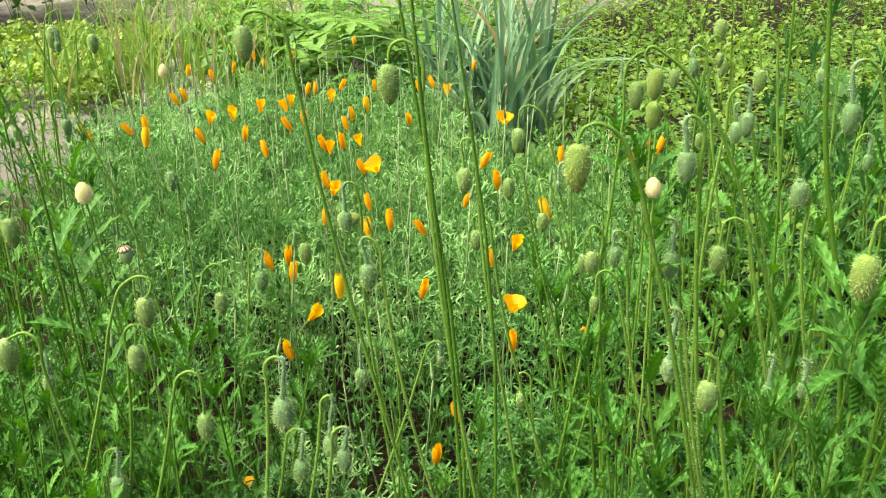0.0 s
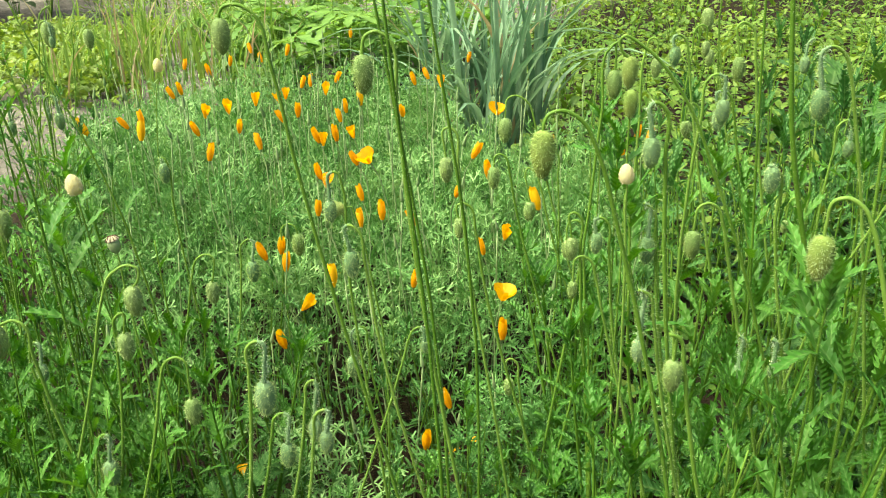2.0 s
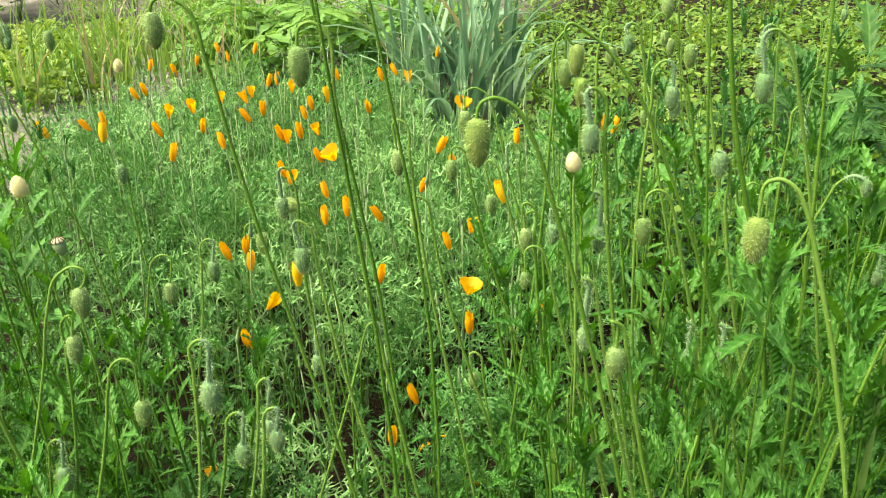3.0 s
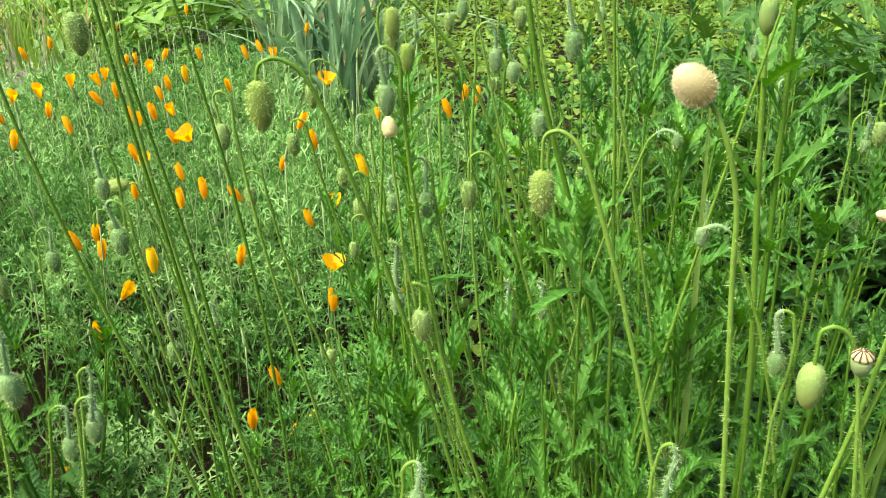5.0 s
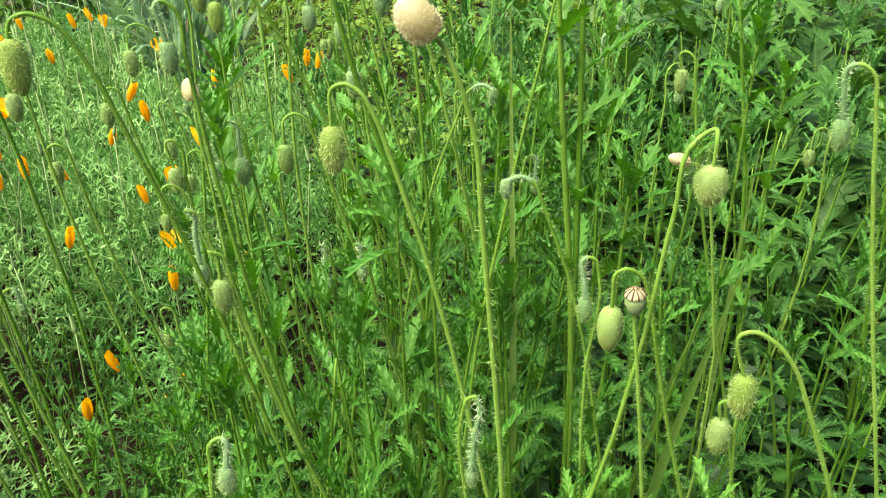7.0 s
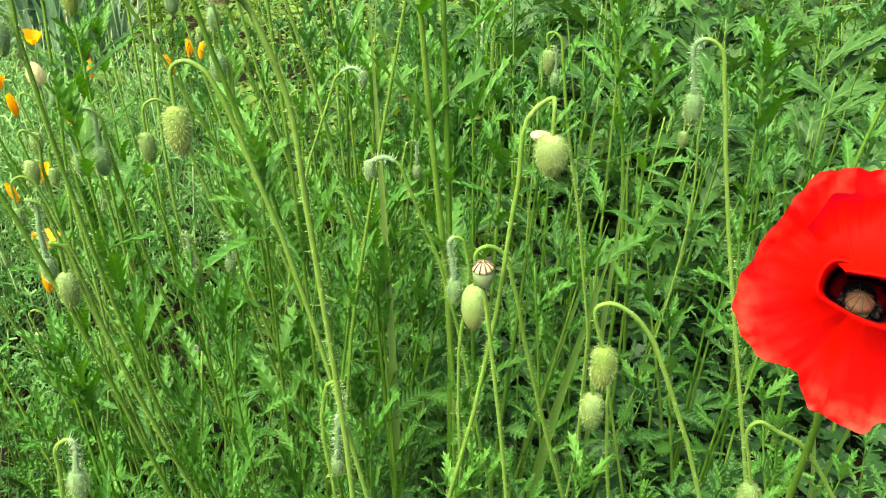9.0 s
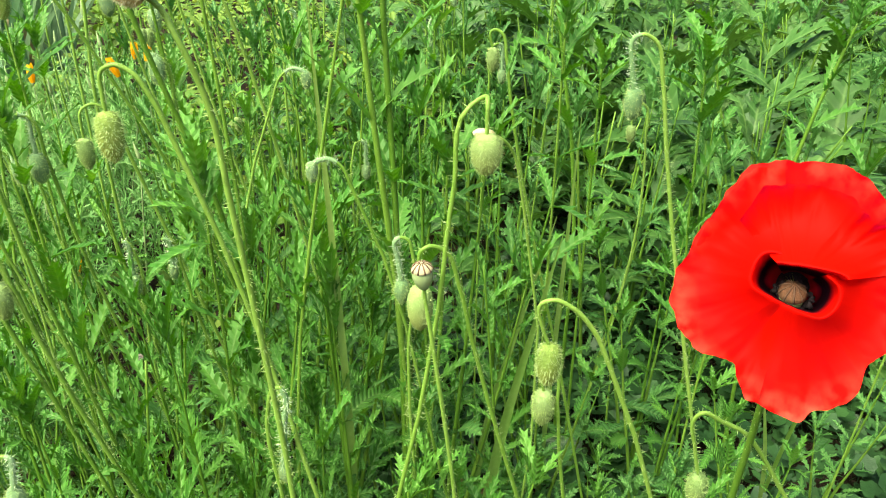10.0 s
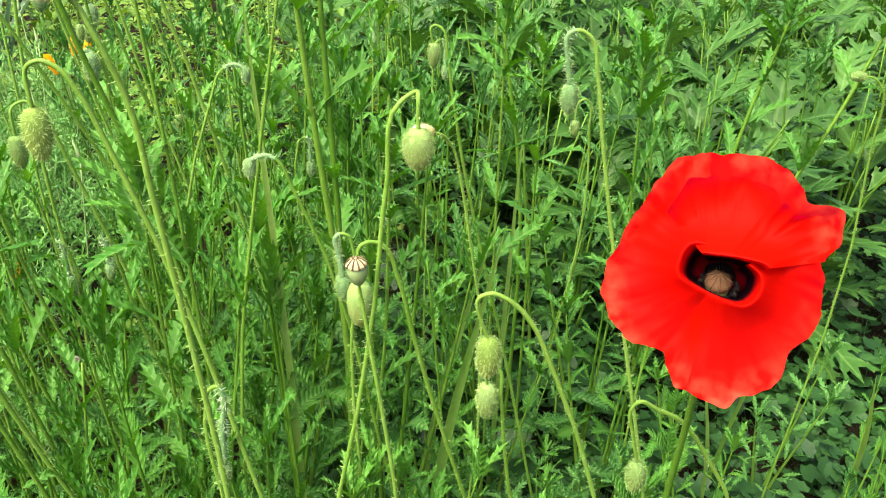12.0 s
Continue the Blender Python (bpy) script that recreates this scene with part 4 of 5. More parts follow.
def upright(bud, axis, points, length, kind, label, bristly=True, thick=0.0009):
    """A bud or seed head on a stem that does not nod; points run down the stem."""
    b, d = Vector(bud), Vector(axis).normalized()
    q = [Vector(p) for p in points]
    root = Vector((q[-1].x, q[-1].y, 0)) if q[-1].z < 0.02 else Vector((q[-1].x + (q[-1].x - q[0].x) * 0.4, q[-1].y + 0.02, 0))
    ob = thing("poppy_bud" if kind != "s" else "seed_head", Matrix.Translation(root), label, "flower bud" if kind != "s" else "seed head")
    foot = b - d * length * 0.5
    path = [p - root for p in smooth_path([root, *reversed(q), foot - d * length * 0.3, foot + d * 0.001], 5)]
    part("stem", mesh_of("stem", tube(path, thick * 1.25, thick * 0.85, 6), M_STALK), ob)
    if bristly:
        part("stem_bristles", mesh_of("stem_bristles", path_hairs(path, thick, 1100, 0.0028, 0.00017, rng, 0.2), M_HAIR), ob)
    m = aim(foot - root, d, rng.uniform(0, 6.28), length)
    if kind == "s":
        m = m @ Matrix.Diagonal((1, 1, 1.35, 1))
        head = part("capsule", mesh_of("capsule", lathe([(0.09, 0), (0.22, 0.06), (0.35, 0.22), (0.43, 0.42), (0.44, 0.56), (0.40, 0.70)], 18), M_CAPS), ob, m)
        part("crown", mesh_of("crown", lathe([(0.40, 0.69), (0.46, 0.72), (0.44, 0.79), (0.25, 0.93), (0.05, 0.97)], 20), M_CROWN), head, None, "ribbed cream and brown crown")
        for k in range(10):
            a = 2 * math.pi * k / 10
            c, s = math.cos(a), math.sin(a)
            part("rib", mesh_of("rib", tube([Vector((0.06 * c, 0.06 * s, 0.97)), Vector((0.26 * c, 0.26 * s, 0.925)), Vector((0.44 * c, 0.44 * s, 0.79)), Vector((0.465 * c, 0.465 * s, 0.73))], 0.022, 0.045, 5), M_RIDGE), head)
    else:
        q = part("bud", rng.choice(BUDS[kind]), ob, m @ pose(0, 0, 1))
        q.matrix_basis = aim(b + d * length * 0.5 - root, d, rng.uniform(0, 6.28), length) if kind not in "pkq" else aim(foot - root, -d, 0.7, length)
        part("bristles", rng.choice(FUZZ[kind]), q)
    return ob


upright((0.235, 0.244, 0.709), (-0.7, -0.1, 0.72), [(0.2455, 0.243, 0.6945), (0.252, 0.242, 0.672), (0.254, 0.242, 0.647), (0.262, 0.241, 0.544)], 0.0145, "q", "swollen downy cream-coloured poppy bud on a long stem", True, 0.0009)
upright((-0.325, 0.678, 0.555), (-0.1, 0, 1), [(-0.323, 0.678, 0.535), (-0.315, 0.679, 0.444)], 0.020, "p", "cream-yellow poppy bud standing upright on a straight stem")
upright((-0.548, 1.430, 0.518), (0, 0, 1), [(-0.552, 1.43, 0.49), (-0.562, 1.429, 0.443)], 0.024, "p", "small pale bud standing upright over the orange flowers")
upright((0.150, 0.585, 0.599), (-0.1, 0, 1), [(0.151, 0.585, 0.58), (0.154, 0.585, 0.533)], 0.0155, "p", "small pale yellow poppy bud on a straight stem")
upright((0.171, 0.719, 0.619), (0, 0, 1), [(0.171, 0.719, 0.59), (0.172, 0.719, 0.555)], 0.025, "y", "yellowish poppy bud standing upright on a straight stem")
upright((0.428, 0.418, 0.580), (-0.9, 0.1, 0.3), [(0.444, 0.418, 0.572), (0.458, 0.420, 0.530)], 0.0145, "k", "narrow peach-coloured poppy bud lying sideways on its stem")
upright((-0.105, 0.754, 0.505), (-0.95, 0.0, -0.12), [(-0.086, 0.754, 0.502), (-0.076, 0.754, 0.46)], 0.022, "r", "pale green poppy bud lying level on a hooked stem")
upright((0.817, 0.425, 0.565), (-0.9, 0.2, 0.1), [(0.835, 0.42, 0.56), (0.85, 0.42, 0.50)], 0.016, "n", "small green poppy bud bent sideways")
upright((-0.264, 0.614, 0.523), (-0.15, 0, 1), [(-0.262, 0.614, 0.489), (-0.258, 0.614, 0.42)], 0.0122, "s", "green poppy seed capsule with a ribbed brown crown")
upright((0.331, 0.277, 0.580), (-0.1, -0.05, 1), [(0.333, 0.276, 0.560), (0.344, 0.272, 0.463)], 0.0098, "s", "pale green poppy seed capsule with a ribbed brown crown")


def bare(a, b, c, thick=0.00105, leaves=1, shoot=False):
    """A tall poppy stem whose head stands higher than the rest."""
    a, b, c = Vector(a), Vector(b), Vector(c)
    root = Vector((c.x + (c.x - b.x) * 0.7, c.y, 0))
    tip = a + (a - b) * 0.5
    ob = thing("tall_poppy_stem", Matrix.Translation(root), "tall slender bristly green poppy stem", "stem", "tall stems")
    path = [p - root for p in smooth_path([root, c, b, a, tip], 5)]
    part("stem", mesh_of("stem", tube(path, thick * 1.4, thick * 0.8, 6), M_STEM), ob)
    part("stem_bristles", mesh_of("stem_bristles", path_hairs(path, thick, 1100, 0.0028, 0.00017, rng, 0.25), M_HAIR), ob)
    g = Geo()
    for k in range(leaves * 2):
        q = path[min(len(path) - 2, 6 + round(k // 2 * (len(path) - 8) / max(1, leaves)))]
        g.add(rng.choice(LEAF_PIECES), Matrix.Translation(q) @ Matrix.Rotation(k * 2.4 + rng.uniform(-0.6, 0.6), 4, "Z") @ Matrix.Rotation(radians(rng.uniform(25, 75)), 4, "X") @ Matrix.Scale(rng.uniform(0.35, 0.65), 4))
    for k in range(9 if shoot else 0):
        g.add(rng.choice(LEAF_PIECES), Matrix.Translation(path[-1 - k // 3]) @ Matrix.Rotation(k * 2.3, 4, "Z") @ Matrix.Rotation(radians(rng.uniform(40, 85)), 4, "X") @ Matrix.Scale(rng.uniform(0.3, 0.5), 4))
    if leaves:
        tagged(part("foliage", g.mesh("foliage", M_POPPY), ob), kind="stuff")
    if not shoot:
        part("bud", rng.choice(BUDS["n"]), ob, aim(path[-1], (0, 0, 1), 0, 0.022) @ pose(0, 0, 0.9))


bare((-0.027, 0.550, 0.733), (-0.016, 0.551, 0.660), (0.006, 0.552, 0.508), leaves=0)
bare((-0.014, 0.500, 0.738), (-0.010, 0.500, 0.690), (0.009, 0.501, 0.500), leaves=0)
bare((0.004, 0.600, 0.727), (0.016, 0.601, 0.649), (0.030, 0.602, 0.551), leaves=0)
bare((0.238, 0.550, 0.733), (0.251, 0.551, 0.644), (0.289, 0.553, 0.497), 0.0016)
bare((0.268, 0.700, 0.717), (0.277, 0.701, 0.603), (0.29, 0.70, 0.45))
bare((0.286, 0.500, 0.687), (0.292, 0.499, 0.580), (0.297, 0.499, 0.451))
bare((0.389, 0.483, 0.685), (0.391, 0.482, 0.617), (0.395, 0.482, 0.506), 0.0018, 3)
bare((0.376, 0.483, 0.64), (0.382, 0.483, 0.572), (0.394, 0.482, 0.45), 0.0019, 3)
bare((0.355, 0.450, 0.654), (0.338, 0.459, 0.555), (0.319, 0.468, 0.432))
bare((-0.332, 0.600, 0.662), (-0.319, 0.601, 0.601), (-0.315, 0.601, 0.505))
bare((-0.401, 0.800, 0.641), (-0.360, 0.803, 0.519), (-0.345, 0.804, 0.461))
bare((0.645, 0.700, 0.586), (0.655, 0.695, 0.520), (0.667, 0.688, 0.442), 0.0018, 3)
bare((0.933, 0.800, 0.504), (0.956, 0.788, 0.402), (0.977, 0.777, 0.339), 0.0017, 4, True)
bare((1.009, 0.550, 0.540), (0.988, 0.561, 0.462), (0.965, 0.579, 0.380), 0.0018, 4, True)
bare((0.862, 0.550, 0.550), (0.850, 0.556, 0.490), (0.840, 0.561, 0.420), 0.0017, 4, True)

for x, y in scatter(0.18, 0.75, 0.5, 0.95, 0.125, rng, lambda x, y: x + 0.9 * y < 1.35) + scatter(-0.85, -0.3, 0.55, 1.05, 0.13, rng, lambda x, y: not in_bed(x, y)):
    h, dx = rng.uniform(0.42, 0.56), rng.uniform(-0.03, 0.015)
    bare((x + dx * 1.3, y, h), (x + dx, y, h * 0.8), (x, y, h * 0.55), rng.uniform(0.0009, 0.0014), 6, True)


for x, y in scatter(0.1, 0.75, 0.68, 1.15, 0.12, rng) + scatter(-0.85, -0.38, 0.75, 1.3, 0.11, rng, lambda x, y: not in_bed(x, y)):
    h, side = rng.uniform(0.44, 0.62), rng.choice((-1, 1)) * rng.uniform(0.008, 0.016)
    stalk((x, y, h), (x + side * 0.6, y, h + 0.032), (x + side * 1.6, y, h - 0.06), (x + rng.uniform(-0.06, 0.06), y), rng.uniform(0.014, 0.022), rng.choice("nhh"))


def thin_stem(x, y, h, lean, r):
    """A slender leafless stem leaning a little."""
    path = smooth_path([(0, 0, 0), (lean * 0.35, 0.004, h * 0.5), (lean * 0.8, 0.0, h * 0.85), (lean, 0, h)], 4)
    ob = tagged(new("thin_stem", mesh_of("thin_stem", tube(path, 0.0013, 0.0008, 5), M_STEM)), "slender yellow-green stem with small cut leaves", "stem", "slender stems")
    ob.matrix_basis = pose(x, y, 0)
    g = Geo()
    for k in range(9):
        q = path[min(len(path) - 1, 3 + k)]
        g.add(r.choice(LEAF_PIECES), Matrix.Translation(q) @ Matrix.Rotation(k * 2.4, 4, "Z") @ Matrix.Rotation(radians(r.uniform(35, 80)), 4, "X") @ Matrix.Scale(r.uniform(0.18, 0.42), 4))
    tagged(part("foliage", g.mesh("foliage", M_POPPY), ob), kind="stuff")


for x, y in scatter(-0.95, -0.22, 0.5, 1.5, 0.078, rng, lambda x, y: not in_bed(x, y) and x > -0.62 * y - 0.06) + scatter(0.16, 0.7, 0.45, 1.05, 0.13, rng) + scatter(-1.35, -0.6, 1.3, 2.1, 0.13, rng, lambda x, y: not in_bed(x, y)):
    thin_stem(x, y, rng.uniform(0.34, 0.54), rng.uniform(-0.07, 0.05), rng)

# ---- california poppies: finely cut foliage ----
FRONDS = [frond(0.10, rng) for _ in range(8)]


def california_foliage(r, n, height, spread):
    g = Geo()
    for _ in range(n):
        a, t = r.uniform(0, 6.283), r.random() ** 0.6
        p = Vector((math.cos(a), math.sin(a), 0)) * spread * t + Vector((0, 0, height * (1 - 0.45 * t * t) * r.uniform(0.35, 1.0)))
        m = Matrix.Translation(p) @ Matrix.Rotation(r.uniform(0, 6.283), 4, "Z") @ Matrix.Rotation(radians(r.uniform(0, 65)), 4, "X") @ Matrix.Scale(r.uniform(0.6, 1.15), 4)
        g.add(r.choice(FRONDS), m)
    return g.mesh("foliage", M_CAL, False)


CAL_MESHES = [california_foliage(rng, 54, 0.235, 0.085) for _ in range(5)]
for x, y in scatter(-0.95, 0.3, 0.72, 2.45, 0.095, rng, in_bed):
    k = min(1.0, max(0.0, (y - 0.8) / 0.5))
    if y < 1.08 and rng.random() < 0.5:
        continue
    ob = new("california_poppy_foliage", rng.choice(CAL_MESHES))
    ob.matrix_basis = pose(x, y, 0.0, 0, 0, rng.uniform(0, 360))
    ob.scale = (1.15, 1.15, (rng.uniform(0.6, 0.8) + 0.6 * k) * (1 - (0.0 if x > -0.6 else 0.4 * (-0.6 - x)) * min(1, max(0, (y - 1.5) / 0.6))))
    tagged(ob, "feathery blue-green california poppy foliage", "plant", "california poppy foliage", "stuff")


def petal(kind, side, r):
    """One petal of a california poppy of unit length: closed ones are rolled into a pointed cone."""
    v, f, rows, cols = [], [], 6, 5
    tall = r.uniform(0.75, 1.1)
    flare = {"c": 0.135, "y": 0.17, "w": 0.25, "o": 0.52}[kind]
    for i in range(rows + 1):
        t = i / rows
        for j in range(cols + 1):
            u = j / cols - 0.5
            a = side + u * (2.6 if kind in "cy" else 2.3) * (1 - 0.15 * t)
            rad = (0.06 + flare * math.sin(math.pi * min(1, t * 0.62 + 0.08))) if kind in "cy" else 0.06 + flare * t ** 0.9
            if kind in "cy":
                rad *= 1 - 0.16 * max(0, t - 0.5) / 0.5
            z = t * (1 - (0.12 if kind in "cy" else 0.14) * (abs(u) * 2) ** 3) * (0.75 if kind == "o" else 1.0)
            v.append((rad * math.cos(a), rad * math.sin(a), z * tall + 0.035 * r.gauss(0, 1) * t))
            if i and j:
                b = i * (cols + 1) + j
                f.append((b - cols - 2, b - cols - 1, b, b - 1))
    return np.array(v), f


PETALS = {k: [mesh_of("petal", petal(k, q * math.pi / 2, rng), M_YELLOW if k == "y" else M_ORANGE) for q in range(4)] for k in "cywo"}
CUP = mesh_of("receptacle", lathe([(0.03, -0.16), (0.05, -0.06), (0.10, 0.0), (0.07, 0.03)], 8), M_CALSTEM)
CAL_LABEL = {"c": "orange california poppy rolled shut on a thin stem", "y": "yellow-orange california poppy half shut on a thin stem",
             "w": "orange california poppy half open on a thin stem", "o": "open orange california poppy cup on a thin stem"}


def cal(x, y, z, kind):
    size = rng.uniform(0.028, 0.034) * (0.9 if kind in "wo" else 1.0)
    lean = Vector((rng.gauss(-0.08, 0.26), rng.gauss(0, 0.2), 1)).normalized()
    if kind in "wo":
        lean = Vector((rng.gauss(0, 0.3), rng.gauss(-0.1, 0.25), 1)).normalized()
    foot = Vector((x + rng.uniform(-0.05, 0.05), y + rng.uniform(-0.05, 0.05), 0.0))
    head = Vector((x, y, z)) - lean * size * 0.5
    ob = thing("california_poppy", Matrix.Translation(foot), CAL_LABEL[kind], "flower", "california poppies")
    top = head - foot
    part("stem", mesh_of("stem", tube(smooth_path([(0, 0, 0), top * 0.5 + Vector((0.01, 0, 0)), top - lean * 0.03, top], 3), 0.0013, 0.0009, 5), M_CALSTEM), ob)
    flower = part("receptacle", CUP, ob, aim(top, lean, rng.uniform(0, 6.28), size))
    for me in PETALS[kind]:
        part("petal", me, flower)


cal(-0.720, 2.001, 0.412, "c")
cal(-0.624, 1.652, 0.419, "c")
cal(-0.623, 1.702, 0.417, "c")
cal(-0.635, 1.924, 0.413, "c")
cal(-0.622, 2.057, 0.410, "c")
cal(-0.632, 2.265, 0.406, "c")
cal(-0.558, 2.103, 0.410, "c")
cal(-0.517, 2.229, 0.407, "c")
cal(-0.400, 2.562, 0.400, "c")
cal(-0.494, 1.488, 0.419, "w")
cal(-0.463, 1.526, 0.419, "w")
cal(-0.473, 1.369, 0.419, "c")
cal(-0.398, 1.385, 0.420, "c")
cal(-0.416, 1.276, 0.406, "c")
cal(-0.344, 1.308, 0.415, "c")
cal(-0.428, 1.596, 0.419, "w")
cal(-0.383, 1.603, 0.419, "w")
cal(-0.343, 1.459, 0.419, "c")
cal(-0.379, 1.646, 0.419, "w")
cal(-0.323, 1.512, 0.419, "c")
cal(-0.562, 1.350, 0.419, "y")
cal(-0.604, 1.449, 0.419, "c")
cal(-0.676, 1.369, 0.420, "y")
cal(-0.620, 1.408, 0.419, "c")
cal(-0.372, 1.774, 0.416, "c")
cal(-0.360, 1.797, 0.415, "c")
cal(-0.304, 1.689, 0.418, "w")
cal(-0.306, 1.839, 0.414, "c")
cal(-0.218, 1.606, 0.419, "y")
cal(-0.232, 1.826, 0.415, "c")
cal(-0.236, 1.536, 0.420, "c")
cal(-0.236, 1.467, 0.420, "c")
cal(-0.220, 1.344, 0.420, "c")
cal(-0.251, 1.332, 0.419, "c")
cal(-0.236, 1.319, 0.416, "w")
cal(-0.192, 1.349, 0.419, "w")
cal(-0.176, 1.262, 0.401, "c")
cal(-0.157, 1.265, 0.402, "o")
cal(-0.229, 1.232, 0.388, "c")
cal(-0.212, 1.216, 0.377, "w")
cal(-0.157, 1.195, 0.366, "c")
cal(-0.218, 1.167, 0.351, "c")
cal(-0.152, 1.153, 0.340, "c")
cal(-0.120, 1.167, 0.348, "c")
cal(-0.123, 1.505, 0.419, "c")
cal(-0.132, 1.812, 0.415, "c")
cal(-0.109, 1.875, 0.414, "c")
cal(-0.068, 1.781, 0.416, "w")
cal(-0.073, 1.153, 0.342, "c")
cal(-0.018, 2.108, 0.409, "c")
cal(0.055, 1.513, 0.420, "o")
cal(0.023, 1.287, 0.408, "c")
cal(0.041, 1.239, 0.390, "c")
cal(0.144, 1.305, 0.414, "c")
cal(0.255, 1.301, 0.412, "c")
cal(0.310, 1.345, 0.419, "c")
cal(0.292, 1.360, 0.420, "c")
cal(0.071, 1.130, 0.327, "w")
cal(0.115, 1.184, 0.360, "y")
cal(-0.004, 1.200, 0.369, "c")
cal(-0.264, 1.106, 0.313, "c")
cal(-0.292, 1.096, 0.307, "c")
cal(-0.253, 1.085, 0.297, "c")
cal(-0.181, 1.062, 0.283, "y")
cal(-0.060, 1.063, 0.283, "c")
cal(-0.212, 1.025, 0.257, "w")
cal(-0.239, 0.973, 0.229, "c")
cal(0.034, 1.109, 0.314, "c")
cal(0.068, 1.044, 0.272, "o")
cal(0.066, 0.994, 0.240, "c")
cal(0.163, 1.007, 0.247, "c")
cal(-0.006, 0.881, 0.201, "c")
cal(-0.024, 0.798, 0.198, "c")


def california_bud(x, y, z, r):
    """A slim pointed green bud standing upright."""
    d = Vector((r.uniform(-0.04, 0.04), r.uniform(-0.04, 0.04), z))
    ob = tagged(new("california_poppy_bud", mesh_of("california_poppy_bud", tube(smooth_path([(0, 0, 0), d * 0.5, d], 3), 0.0014, 0.0010, 4), M_CALSTEM)), "slim pointed pale green california poppy bud", "flower bud", "upright california buds")
    ob.matrix_basis = pose(x, y, 0)
    part("bud", CALBUD, ob, aim(d, (r.gauss(0, 0.15), r.gauss(0, 0.15), 1), 0, r.uniform(0.8, 1.2)))


CALBUD = mesh_of("bud", lathe([(0.001, 0), (0.0028, 0.002), (0.0026, 0.007), (0.0014, 0.016), (0.0003, 0.024)], 8), M_CALSTEM)
for x, y in scatter(-0.85, 0.25, 0.8, 2.35, 0.076, rng, in_bed):
    california_bud(x, y, 0.2 + 0.2 * min(1, max(0, (y - 0.8) / 0.5)) + rng.uniform(-0.04, 0.05), rng)


# ---- the large red poppy ----
OUTLINE = ((-180, 1.03), (-176, 1.07), (-154, 1.10), (-137, 1.04), (-115, 0.89), (-106, 1.03), (-100, 1.14), (-87, 1.15), (-76, 1.22), (-70, 1.12), (-50, 1.06), (-36, 0.90), (-22, 0.97), (8, 0.95), (19, 0.94),
           (25, 1.09), (37, 1.17), (51, 0.96), (58, 1.03), (70, 1.11), (90, 1.13), (105, 1.12), (119, 1.15), (133, 1.05), (150, 1.0), (170, 1.01), (180, 1.03))


def outline(a):
    """The flower's uneven outer radius by direction in degrees."""
    a = (a + 180) % 360 - 180
    for (p, q), (u, v) in zip(OUTLINE[:-1], OUTLINE[1:]):
        if a <= u:
            s = (a - p) / (u - p)
            return q + (v - q) * s * s * (3 - 2 * s)
    return 1.03


def red_petal(mid, half, near, tilt, far, high, R, rim, ruffle, seed, lift, sag, start, end):
    """A petal that climbs out of the cup to a straight lip, near units off the middle, and then spreads to its rim. Lengths in units of the flower's radius."""
    v, f, rows, cols = [], [], 34, 84
    for i in range(rows + 1):
        t = i / rows
        for j in range(cols + 1):
            u = 2 * j / cols - 1
            a = radians(mid) + radians(half) * u
            edge = (R + (1 - R) * min(1, max(0, -0.5 - 1.6 * u))) * outline(math.degrees(a)) * (1 - (start if u < 0 else end) * abs(u) ** 4 + 0.05 * noise.noise((u * 2.2, seed * 3.1, 0.3)) + 0.03 * noise.noise((u * 9, seed, 1.3)) + 0.012 * noise.noise((u * 26, seed, 2.3)))
            lip = (far ** -5 + (near / max(0.05, abs(math.sin(a - radians(tilt))))) ** -5) ** -0.2 * (1 + 0.06 * noise.noise((u * 3, seed, 4.0)))
            if t < 0.26:
                s = t / 0.26
                rho, h = 0.12 + (lip - 0.12) * s ** 0.45, -0.34 + (high + 0.34) * (0.5 - 0.5 * math.cos(math.pi * s)) ** 0.9
            else:
                s = (t - 0.26) / 0.74
                rho, h = lip + (edge - lip) * s, high + (rim - high) * s - sag * math.sin(s * math.pi) ** 0.8
            h += ruffle * t ** 3 * noise.noise((u * 2.6 + seed, t * 1.5, seed * 1.7)) + 0.05 * t ** 4 * noise.noise((u * 13, t * 4, seed)) + 0.011 * t * noise.noise((u * 38, t * 2, seed))
            v.append((rho * math.cos(a), rho * math.sin(a), h + lift * t))
            if i and j:
                b = i * (cols + 1) + j
                f.append((b - cols - 2, b - cols - 1, b, b - 1))
    return np.array(v) * 0.0428, f


